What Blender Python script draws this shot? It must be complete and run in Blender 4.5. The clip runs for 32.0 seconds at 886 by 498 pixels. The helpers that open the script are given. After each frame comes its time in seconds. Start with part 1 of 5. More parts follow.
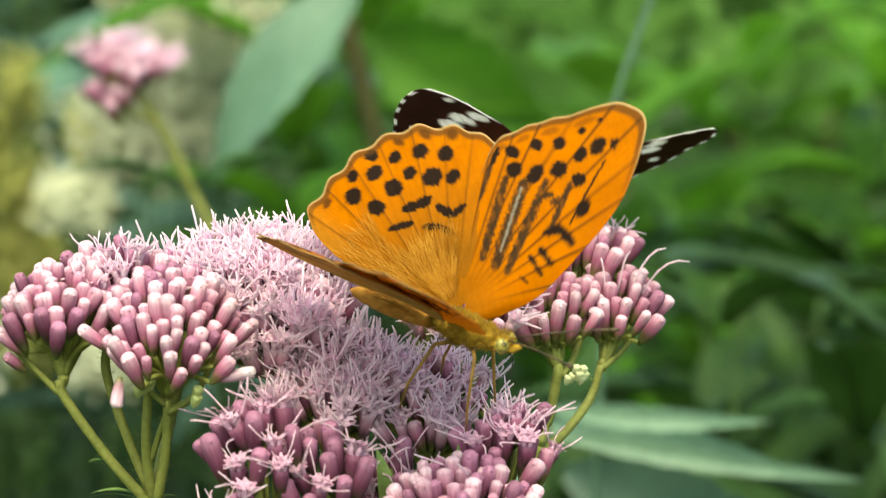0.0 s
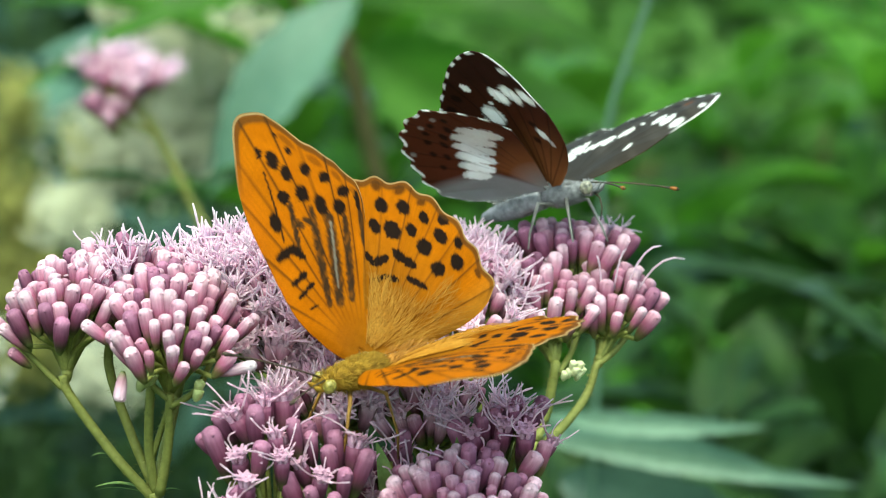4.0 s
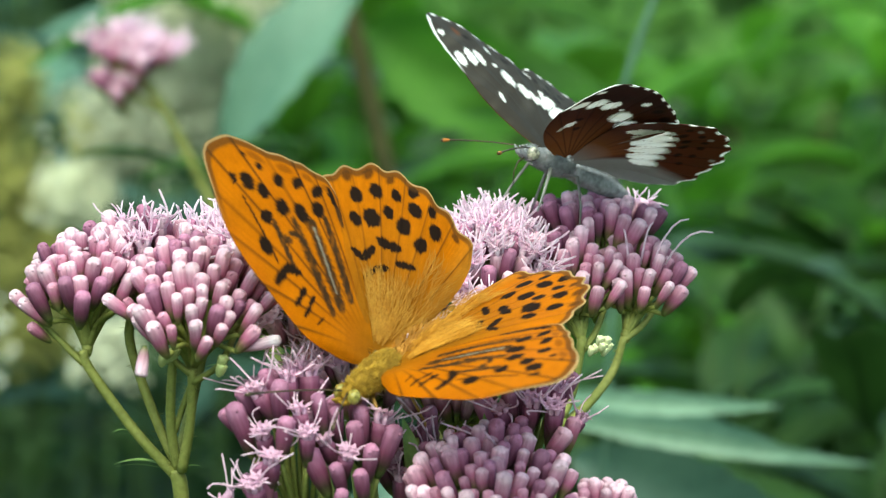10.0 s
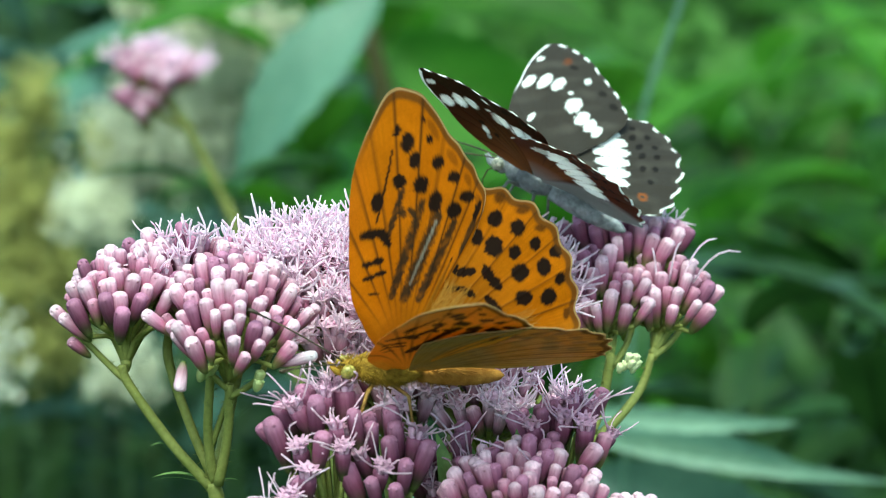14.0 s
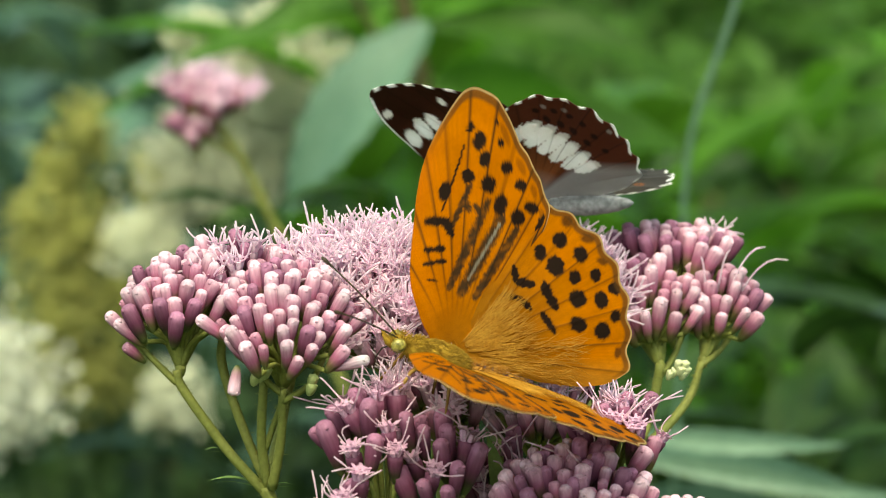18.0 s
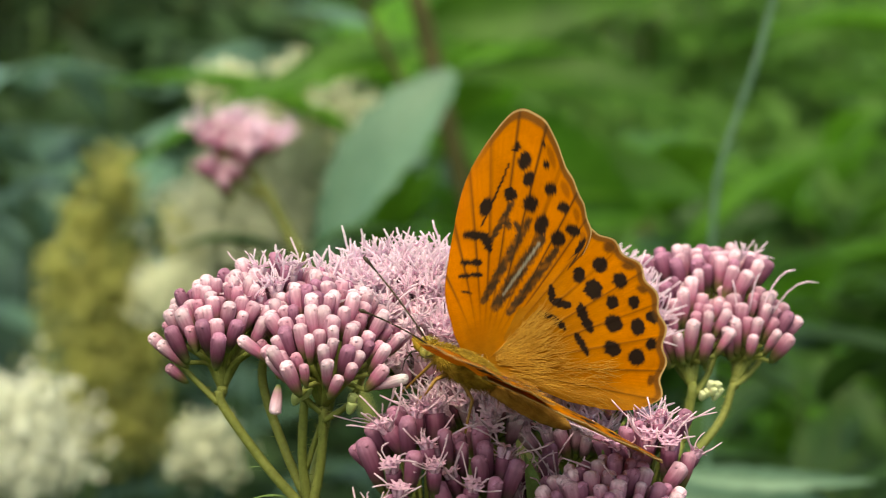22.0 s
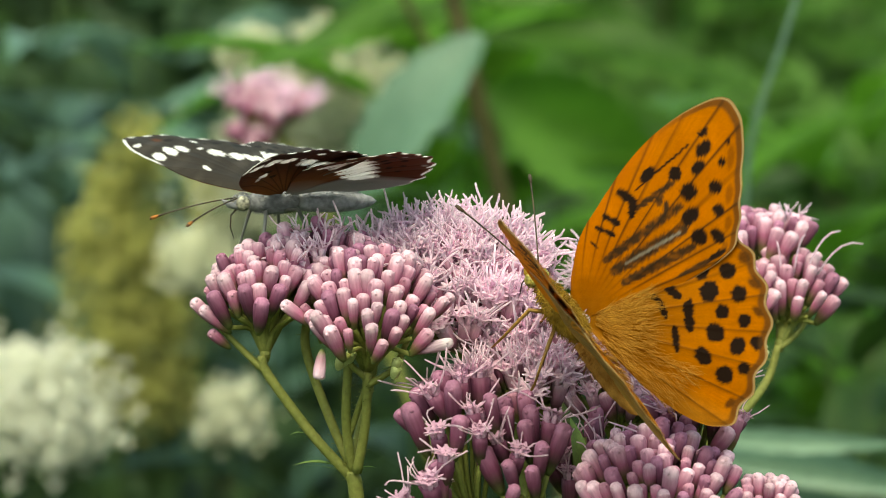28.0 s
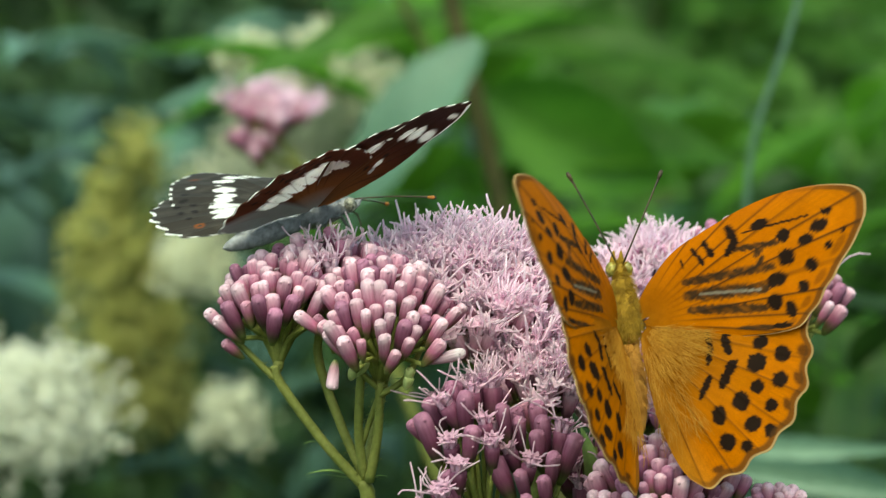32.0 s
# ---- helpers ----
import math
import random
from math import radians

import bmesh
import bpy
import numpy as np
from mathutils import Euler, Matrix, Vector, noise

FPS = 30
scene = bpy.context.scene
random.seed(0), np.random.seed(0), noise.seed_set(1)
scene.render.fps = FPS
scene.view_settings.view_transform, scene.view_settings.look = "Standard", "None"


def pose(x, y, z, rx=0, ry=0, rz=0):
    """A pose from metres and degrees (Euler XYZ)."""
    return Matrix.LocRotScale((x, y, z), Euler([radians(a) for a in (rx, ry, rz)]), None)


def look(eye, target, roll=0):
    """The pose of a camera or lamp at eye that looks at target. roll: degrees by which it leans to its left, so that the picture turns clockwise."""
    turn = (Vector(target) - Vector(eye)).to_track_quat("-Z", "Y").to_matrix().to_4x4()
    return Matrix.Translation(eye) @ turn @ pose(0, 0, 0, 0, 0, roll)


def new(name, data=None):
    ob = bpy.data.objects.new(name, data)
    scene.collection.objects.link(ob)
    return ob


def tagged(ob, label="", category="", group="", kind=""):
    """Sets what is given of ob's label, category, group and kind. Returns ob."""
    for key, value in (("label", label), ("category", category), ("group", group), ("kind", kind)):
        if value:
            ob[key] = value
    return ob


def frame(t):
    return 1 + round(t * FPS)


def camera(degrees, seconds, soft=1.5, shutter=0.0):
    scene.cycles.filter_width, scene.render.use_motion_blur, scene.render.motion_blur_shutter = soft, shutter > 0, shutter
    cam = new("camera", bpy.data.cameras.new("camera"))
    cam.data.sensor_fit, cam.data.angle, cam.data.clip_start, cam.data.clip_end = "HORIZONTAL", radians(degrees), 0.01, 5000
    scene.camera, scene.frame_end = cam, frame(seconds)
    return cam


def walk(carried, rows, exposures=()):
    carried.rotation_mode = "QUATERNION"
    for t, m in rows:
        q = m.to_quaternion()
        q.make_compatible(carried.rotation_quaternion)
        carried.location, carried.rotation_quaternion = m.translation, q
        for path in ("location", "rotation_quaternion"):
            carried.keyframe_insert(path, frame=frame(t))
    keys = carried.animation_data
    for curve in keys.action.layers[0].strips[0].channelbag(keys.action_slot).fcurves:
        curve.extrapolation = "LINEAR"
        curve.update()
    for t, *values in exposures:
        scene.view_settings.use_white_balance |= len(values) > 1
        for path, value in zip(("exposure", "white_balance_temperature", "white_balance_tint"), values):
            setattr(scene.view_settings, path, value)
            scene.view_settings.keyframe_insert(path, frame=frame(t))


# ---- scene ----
cam = camera(14, 32.0, soft=0.65, shutter=0.5)
cam.data.dof.use_dof = True
cam.data.dof.focus_distance = 0.556
cam.data.dof.aperture_fstop = 31.0
cam.data.dof.aperture_blades = 7

CAM_ROWS = [
    (0, pose(0.0028, -0.5232, 1.0977, 80.082, -0.408, 0.513)),
    (0.5, pose(0.0030, -0.5259, 1.0985, 80.448, -0.404, 0.646)),
    (1, pose(0.0035, -0.5264, 1.0985, 80.316, -0.307, 0.269)),
    (1.5, pose(0.0024, -0.5263, 1.0990, 80.508, -0.218, 0.208)),
    (2, pose(0.0023, -0.5250, 1.0986, 80.263, -0.210, 0.400)),
    (2.5, pose(-0.0002, -0.5251, 1.0962, 80.101, -0.308, 0.322)),
    (4.5, pose(0.0032, -0.5318, 1.0950, 80.550, -0.182, 0.524)),
    (5, pose(0.0034, -0.5309, 1.0949, 80.597, -0.112, 0.679)),
    (5.5, pose(0.0032, -0.5304, 1.0944, 80.470, -0.349, 0.438)),
    (6, pose(0.0038, -0.5279, 1.0939, 80.383, -0.206, 0.465)),
    (6.5, pose(0.0032, -0.5276, 1.0946, 80.470, -0.324, 0.726)),
    (7, pose(0.0033, -0.5282, 1.0947, 80.016, -0.518, 0.629)),
    (7.5, pose(0.0045, -0.5289, 1.0943, 80.123, -0.214, 0.530)),
    (8, pose(0.0052, -0.5264, 1.0933, 80.127, -0.207, 0.105)),
    (8.5, pose(0.0047, -0.5229, 1.0930, 79.785, -0.260, -0.089)),
    (9, pose(0.0000, -0.5219, 1.0920, 79.979, -0.196, 0.208)),
    (9.5, pose(0.0002, -0.5220, 1.0922, 80.059, -0.151, 0.163)),
    (10, pose(-0.0023, -0.5216, 1.0921, 80.137, -0.272, 0.340)),
    (10.5, pose(-0.0025, -0.5227, 1.0938, 80.153, -0.295, 0.099)),
    (11, pose(-0.0023, -0.5236, 1.0933, 80.268, -0.293, 0.214)),
    (11.5, pose(-0.0035, -0.5250, 1.0928, 80.379, -0.314, 0.411)),
    (12, pose(-0.0064, -0.5260, 1.0931, 80.500, -0.463, 0.425)),
    (12.5, pose(-0.0062, -0.5291, 1.0924, 80.505, -0.378, 0.443)),
    (13, pose(-0.0052, -0.5289, 1.0920, 80.464, -0.367, 0.551)),
    (13.5, pose(-0.0060, -0.5296, 1.0938, 80.235, -0.541, 0.551)),
    (14, pose(-0.0060, -0.5305, 1.0937, 80.412, -0.481, 0.514)),
    (14.5, pose(-0.0071, -0.5303, 1.0923, 80.642, -0.580, 0.644)),
    (16.5, pose(-0.0088, -0.5340, 1.0899, 80.985, -0.429, 1.019)),
    (17, pose(-0.0075, -0.5354, 1.0902, 81.242, -0.260, 1.075)),
    (17.5, pose(-0.0087, -0.5355, 1.0886, 81.062, -0.171, 1.102)),
    (18, pose(-0.0064, -0.5366, 1.0892, 81.070, -0.238, 1.240)),
    (18.5, pose(-0.0050, -0.5385, 1.0891, 81.280, -0.016, 1.438)),
    (19, pose(-0.0058, -0.5399, 1.0888, 81.416, 0.019, 1.789)),
    (19.5, pose(-0.0081, -0.5407, 1.0886, 81.432, 0.130, 1.655)),
    (20, pose(-0.0084, -0.5434, 1.0877, 81.556, 0.034, 1.603)),
    (20.5, pose(-0.0062, -0.5464, 1.0858, 81.614, 0.375, 1.706)),
    (21, pose(-0.0085, -0.5453, 1.0858, 81.456, 0.187, 1.688)),
    (21.5, pose(-0.0104, -0.5452, 1.0863, 81.846, 0.192, 1.574)),
    (22, pose(-0.0081, -0.5477, 1.0846, 82.050, 0.157, 1.564)),
    (22.5, pose(-0.0035, -0.5475, 1.0871, 81.598, 0.627, 1.958)),
    (23, pose(-0.0084, -0.5443, 1.0863, 81.459, 0.266, 1.642)),
    (23.5, pose(-0.0089, -0.5446, 1.0868, 81.505, 0.290, 1.660)),
    (24, pose(-0.0116, -0.5427, 1.0879, 81.299, -0.005, 1.973)),
    (24.5, pose(-0.0127, -0.5421, 1.0881, 81.425, 0.077, 2.020)),
    (26.5, pose(-0.0154, -0.5414, 1.0885, 81.351, 0.419, 1.805)),
    (27, pose(-0.0176, -0.5403, 1.0853, 81.614, 0.313, 1.560)),
    (27.5, pose(-0.0121, -0.5418, 1.0850, 81.497, 0.588, 1.862)),
    (28, pose(-0.0121, -0.5429, 1.0837, 81.487, 0.508, 1.814)),
    (28.5, pose(-0.0116, -0.5432, 1.0861, 81.702, 0.609, 1.785)),
    (29, pose(-0.0145, -0.5423, 1.0855, 81.574, 0.462, 1.764)),
    (29.5, pose(-0.0120, -0.5451, 1.0865, 81.698, 0.909, 1.705)),
    (30, pose(-0.0124, -0.5452, 1.0843, 81.752, 0.801, 1.785)),
    (30.5, pose(-0.0118, -0.5437, 1.0844, 81.401, 0.995, 1.760)),
    (31, pose(-0.0133, -0.5448, 1.0849, 81.529, 0.726, 1.683)),
    (31.5, pose(-0.0115, -0.5478, 1.0873, 81.760, 0.805, 1.677)),
    (32, pose(-0.0152, -0.5469, 1.0858, 81.507, 0.437, 1.679)),
]
walk(cam, CAM_ROWS, exposures=((0, 1.34, 8200, -13), (2.5, 1.27, 8300, -11), (4.5, 1.27, 6350, -22), (8, 1.27, 6550, -19), (11, 1.26, 6700, -20), (14, 1.25, 6000, -27), (14.5, 1.24, 6100, -26), (16.5, 1.15, 7900, -16), (17, 1.15, 7900, -16), (19, 0.97, 8450, -11), (22, 0.94, 8600, -8), (23.5, 1.03, 8500, -9), (26, 0.97, 8250, -12), (30, 0.9, 7750, -16), (32, 0.86, 7350, -20)))

# ---- light: soft summer daylight under a thin cloud cover ----
world = bpy.data.worlds.new("daylight")
scene.world = world
world.use_nodes = True
wn = world.node_tree
sky = wn.nodes.new("ShaderNodeTexSky")
sky.sky_type = "NISHITA"
sky.sun_disc = False
sky.sun_elevation = radians(60)
sky.sun_rotation = radians(190)
sky.air_density, sky.dust_density = 1.0, 3.0
wn.links.new(sky.outputs[0], wn.nodes["Background"].inputs[0])
wn.nodes["Background"].inputs[1].default_value = 0.15

sun_data = bpy.data.lights.new("sun", "SUN")
sun_data.energy, sun_data.angle, sun_data.color = 1.6, radians(50), (1.0, 0.96, 0.9)
sun = new("sun", sun_data)
sun.matrix_world = look((-0.08, -0.45, 2.0), (0, 0, 1.0))


# ---- materials ----
def material(name, rough=0.6, spec=0.3):
    m = bpy.data.materials.new(name)
    m.use_nodes = True
    nt = m.node_tree
    b = nt.nodes["Principled BSDF"]
    b.inputs["Roughness"].default_value = rough
    b.inputs["Specular IOR Level"].default_value = spec
    return m, nt, b


def ramp(nt, fac, stops):
    r = nt.nodes.new("ShaderNodeValToRGB")
    e = r.color_ramp.elements
    while len(e) < len(stops):
        e.new(0.5)
    for k, (p, c) in zip(e, stops):
        k.position, k.color = p, (*c, 1)
    nt.links.new(fac, r.inputs[0])
    return r.outputs[0]


def noise_tex(nt, scale, detail=4.0, coords="Object"):
    tc = nt.nodes.new("ShaderNodeTexCoord")
    n = nt.nodes.new("ShaderNodeTexNoise")
    n.inputs["Scale"].default_value, n.inputs["Detail"].default_value = scale, detail
    nt.links.new(tc.outputs[coords], n.inputs["Vector"])
    return n.outputs["Fac"]


def mix(nt, a, b, fac, mode="MIX"):
    n = nt.nodes.new("ShaderNodeMix")
    n.data_type, n.blend_type = "RGBA", mode
    for sock, v in ((n.inputs[0], fac), (n.inputs[6], a), (n.inputs[7], b)):
        if isinstance(v, (int, float)):
            sock.default_value = v
        elif isinstance(v, tuple):
            sock.default_value = (*v, 1)
        else:
            nt.links.new(v, sock)
    return n.outputs[2]


def bump(nt, b, height, strength, dist):
    n = nt.nodes.new("ShaderNodeBump")
    n.inputs["Strength"].default_value, n.inputs["Distance"].default_value = strength, dist
    nt.links.new(height, n.inputs["Height"])
    nt.links.new(n.outputs[0], b.inputs["Normal"])


def translucent(nt, b, colour, amount):
    t = nt.nodes.new("ShaderNodeBsdfTranslucent")
    if isinstance(colour, tuple):
        t.inputs[0].default_value = (*colour, 1)
    else:
        nt.links.new(colour, t.inputs[0])
    s = nt.nodes.new("ShaderNodeMixShader")
    s.inputs[0].default_value = amount
    nt.links.new(b.outputs[0], s.inputs[1])
    nt.links.new(t.outputs[0], s.inputs[2])
    nt.links.new(s.outputs[0], nt.nodes["Material Output"].inputs[0])


def random_value(nt, dark, light):
    info = nt.nodes.new("ShaderNodeObjectInfo")
    return ramp(nt, info.outputs["Random"], [(0, (dark,) * 3), (1, (light,) * 3)])


def bud_material(name, low, mid, tip, length):
    m, nt, b = material(name, 0.55, 0.25)
    tc = nt.nodes.new("ShaderNodeTexCoord")
    sep = nt.nodes.new("ShaderNodeSeparateXYZ")
    nt.links.new(tc.outputs["Object"], sep.inputs[0])
    n = noise_tex(nt, 900, 3)
    add = nt.nodes.new("ShaderNodeMath")
    add.operation = "MULTIPLY_ADD"
    nt.links.new(sep.outputs["Z"], add.inputs[0])
    add.inputs[1].default_value = 1 / length
    sub = nt.nodes.new("ShaderNodeMath")
    sub.operation = "MULTIPLY_ADD"
    sub.inputs[1].default_value, sub.inputs[2].default_value = 0.2, -0.1
    nt.links.new(n, sub.inputs[0])
    nt.links.new(sub.outputs[0], add.inputs[2])
    half = tuple(0.55 * x + 0.45 * y for x, y in zip(mid, tip))
    col = ramp(nt, add.outputs[0], [(0.0, (0.15, 0.2, 0.05)), (0.24, low), (0.54, mid), (0.84, half), (0.95, tip), (1.0, tip)])
    col = mix(nt, col, random_value(nt, 0.72, 1.12), 1.0, "MULTIPLY")
    along = nt.nodes.new("ShaderNodeVectorMath")
    along.operation = "MULTIPLY"
    along.inputs[1].default_value = (1, 1, 0.16)
    nt.links.new(tc.outputs["Object"], along.inputs[0])
    fibre = nt.nodes.new("ShaderNodeTexNoise")
    fibre.inputs["Scale"].default_value, fibre.inputs["Detail"].default_value = 2600, 3
    nt.links.new(along.outputs[0], fibre.inputs["Vector"])
    streak = fibre.outputs["Fac"]
    col = mix(nt, col, ramp(nt, streak, [(0.3, (0.78, 0.72, 0.75)), (0.7, (1.1, 1.1, 1.1))]), 1.0, "MULTIPLY")
    nt.links.new(col, b.inputs["Base Color"])
    bump(nt, b, streak, 0.4, 0.0003)
    translucent(nt, b, col, 0.18)
    return m


def mottled(name, dark, light, scale, rough=0.6, spec=0.3, glow=0.0, vary=(0.8, 1.15), height=0.0):
    """A natural surface with two scales of variation; glow: how much light passes through."""
    m, nt, b = material(name, rough, spec)
    f = noise_tex(nt, scale, 5)
    col = ramp(nt, f, [(0.3, dark), (0.7, light)])
    fine = noise_tex(nt, scale * 9, 3)
    col = mix(nt, col, ramp(nt, fine, [(0.3, (0.82, 0.82, 0.82)), (0.7, (1.1, 1.1, 1.1))]), 1.0, "MULTIPLY")
    col = mix(nt, col, random_value(nt, *vary), 1.0, "MULTIPLY")
    nt.links.new(col, b.inputs["Base Color"])
    if height:
        bump(nt, b, fine, 0.5, height)
    if glow:
        translucent(nt, b, col, glow)
    return m


def wing_material(name, rough, grain):
    m, nt, b = material(name, rough, 0.06)
    at = nt.nodes.new("ShaderNodeAttribute")
    at.attribute_name = "tint"
    fine = noise_tex(nt, 6500, 4)
    col = mix(nt, at.outputs["Color"], ramp(nt, fine, [(0.28, grain), (0.72, (1.1, 1.09, 1.07))]), 1.0, "MULTIPLY")
    broad = noise_tex(nt, 160, 3)
    col = mix(nt, col, ramp(nt, broad, [(0.3, (0.9, 0.87, 0.84)), (0.7, (1.04, 1.04, 1.04))]), 1.0, "MULTIPLY")
    nt.links.new(col, b.inputs["Base Color"])
    bump(nt, b, fine, 0.25, 0.0001)
    translucent(nt, b, col, 0.42)
    return m


PINK_BUD = bud_material("pink_bud", (0.17, 0.12, 0.055), (0.47, 0.15, 0.265), (0.87, 0.6, 0.72), 0.0057)
PALE_BUD = bud_material("pale_bud", (0.18, 0.08, 0.1), (0.6, 0.31, 0.42), (0.94, 0.78, 0.87), 0.005)
DARK_BUD = bud_material("mauve_bud", (0.07, 0.05, 0.03), (0.21, 0.058, 0.12), (0.46, 0.2, 0.33), 0.0056)
FILAMENT = mottled("lilac_filament", (0.96, 0.74, 0.87), (0.98, 0.87, 0.95), 500, 0.5, 0.1, 0.6, (0.9, 1.1))
MAUVE_FILAMENT = mottled("mauve_filament", (0.78, 0.52, 0.67), (0.93, 0.74, 0.86), 500, 0.5, 0.1, 0.4, (0.85, 1.1))
MAUVE_COROLLA = mottled("mauve_corolla", (0.58, 0.3, 0.46), (0.8, 0.52, 0.68), 700, 0.5, 0.2, 0.25, (0.8, 1.1))
COROLLA = mottled("lilac_corolla", (0.87, 0.58, 0.74), (0.96, 0.78, 0.89), 700, 0.5, 0.2, 0.35, (0.85, 1.1))
STEM = mottled("green_stem", (0.14, 0.16, 0.035), (0.27, 0.275, 0.075), 160, 0.6, 0.25, 0.0, (0.85, 1.1), 0.0002)
GREEN_BUD = mottled("green_bud", (0.3, 0.36, 0.12), (0.5, 0.54, 0.25), 500, 0.5, 0.3, 0.1)
YELLOW_BUD = mottled("pale_yellow_bud", (0.62, 0.64, 0.34), (0.8, 0.8, 0.52), 500, 0.5, 0.3, 0.1)
WHITE_PETAL = bud_material("white_pink_bud", (0.45, 0.24, 0.3), (0.76, 0.5, 0.62), (0.92, 0.8, 0.86), 0.0058)
BRACT = mottled("bract_leaf", (0.13, 0.22, 0.06), (0.24, 0.34, 0.1), 200, 0.5, 0.3, 0.25)
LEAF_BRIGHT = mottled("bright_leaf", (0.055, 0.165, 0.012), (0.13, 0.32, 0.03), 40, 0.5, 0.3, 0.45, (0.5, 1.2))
# deep green taken darker still, so the colour carries the undergrowth's shade
LEAF_DEEP_SHADE = mottled("deep_shade_leaf", (0.014, 0.042, 0.006), (0.04, 0.095, 0.016), 40, 0.5, 0.35, 0.25, (0.6, 1.2))
LEAF_TEAL = mottled("blue_green_leaf", (0.07, 0.145, 0.1), (0.14, 0.25, 0.175), 50, 0.4, 0.5, 0.3, (0.6, 1.2))
DEEP_STEM = mottled("dark_green_stem", (0.03, 0.06, 0.015), (0.06, 0.1, 0.03), 60, 0.7, 0.2)
LEAF_GREY = mottled("grey_green_leaf", (0.1, 0.2, 0.13), (0.18, 0.3, 0.205), 50, 0.4, 0.5, 0.3, (0.85, 1.1))
CREAM = mottled("cream_blossom", (0.6, 0.61, 0.42), (0.82, 0.83, 0.64), 90, 0.7, 0.2, 0.25, (0.9, 1.1))
LEAF_PALE = mottled("pale_green_leaf", (0.15, 0.26, 0.17), (0.25, 0.38, 0.26), 50, 0.4, 0.5, 0.3, (0.85, 1.1))
WHITE_BLOSSOM = mottled("white_blossom", (0.76, 0.77, 0.6), (0.93, 0.93, 0.82), 90, 0.7, 0.2, 0.25, (0.9, 1.1))
OCHRE = mottled("ochre_blossom", (0.31, 0.32, 0.08), (0.52, 0.51, 0.18), 90, 0.7, 0.2, 0.2, (0.9, 1.1))
BROWN_STEM = mottled("brown_stem", (0.035, 0.036, 0.012), (0.085, 0.08, 0.028), 60, 0.7, 0.2)
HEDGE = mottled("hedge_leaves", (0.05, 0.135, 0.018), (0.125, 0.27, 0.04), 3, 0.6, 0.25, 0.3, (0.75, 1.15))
# darker copy of the hedge leaves: shade put into the colour
HEDGE_SHADED = mottled("shaded_leaves", (0.012, 0.036, 0.01), (0.05, 0.105, 0.03), 3, 0.6, 0.25, 0.2, (0.8, 1.1))
GROUND = mottled("meadow_soil", (0.03, 0.05, 0.015), (0.07, 0.1, 0.03), 1.5, 0.9, 0.1)
GRASS = mottled("grass_blades", (0.03, 0.08, 0.015), (0.08, 0.17, 0.035), 2, 0.6, 0.25, 0.3)
WING_ORANGE = wing_material("orange_wing_scales", 0.62, (0.82, 0.79, 0.72))
WING_DARK = wing_material("dark_wing_scales", 0.5, (0.93, 0.92, 0.91))
FUR_GOLD = mottled("golden_fur", (0.2, 0.11, 0.012), (0.42, 0.25, 0.03), 900, 0.8, 0.2, 0.0, (0.9, 1.1), 0.0002)
HAIR_GOLD = mottled("golden_wing_hair", (0.42, 0.17, 0.012), (0.62, 0.31, 0.045), 300, 0.7, 0.2, 0.2, (0.9, 1.1))
FUR_RUST = mottled("rust_abdomen", (0.34, 0.14, 0.02), (0.52, 0.25, 0.05), 700, 0.8, 0.2, 0.0, (0.9, 1.1), 0.0002)
FUR_GREY = mottled("grey_fur", (0.16, 0.16, 0.17), (0.36, 0.36, 0.38), 900, 0.8, 0.2, 0.0, (0.9, 1.1), 0.0002)
EYE_GOLD = mottled("speckled_eye", (0.06, 0.05, 0.01), (0.5, 0.42, 0.1), 1500, 0.25, 0.5)
EYE_PALE = mottled("banded_eye", (0.03, 0.03, 0.025), (0.55, 0.52, 0.4), 1400, 0.25, 0.5)
LEG_TAN = mottled("tan_leg", (0.22, 0.115, 0.025), (0.36, 0.2, 0.045), 600, 0.5, 0.3)
LEG_GREY = mottled("grey_leg", (0.07, 0.065, 0.06), (0.3, 0.29, 0.27), 300, 0.5, 0.3)
ANTENNA = mottled("dark_antenna", (0.025, 0.02, 0.015), (0.09, 0.06, 0.03), 500, 0.5, 0.3)
CLUB_ORANGE = mottled("orange_club", (0.3, 0.11, 0.02), (0.5, 0.2, 0.04), 500, 0.5, 0.3)


# ---- mesh helpers ----
MM = 0.001


def mesh_of(name, verts, faces, mats, smooth=True, index=None):
    me = bpy.data.meshes.new(name)
    me.from_pydata([tuple(v) for v in verts], [], faces)
    for m in mats if isinstance(mats, (list, tuple)) else [mats]:
        me.materials.append(m)
    if index is not None:
        me.polygons.foreach_set("material_index", index)
    if smooth:
        me.polygons.foreach_set("use_smooth", [True] * len(me.polygons))
    me.update()
    return me


def part(name, mesh, parent, m=None, label=""):
    """Links a mesh as one object under a thing or part."""
    ob = new(name, mesh)
    ob.parent = parent
    if m is not None:
        ob.matrix_basis = m
    if label:
        ob["label"] = label
    return ob


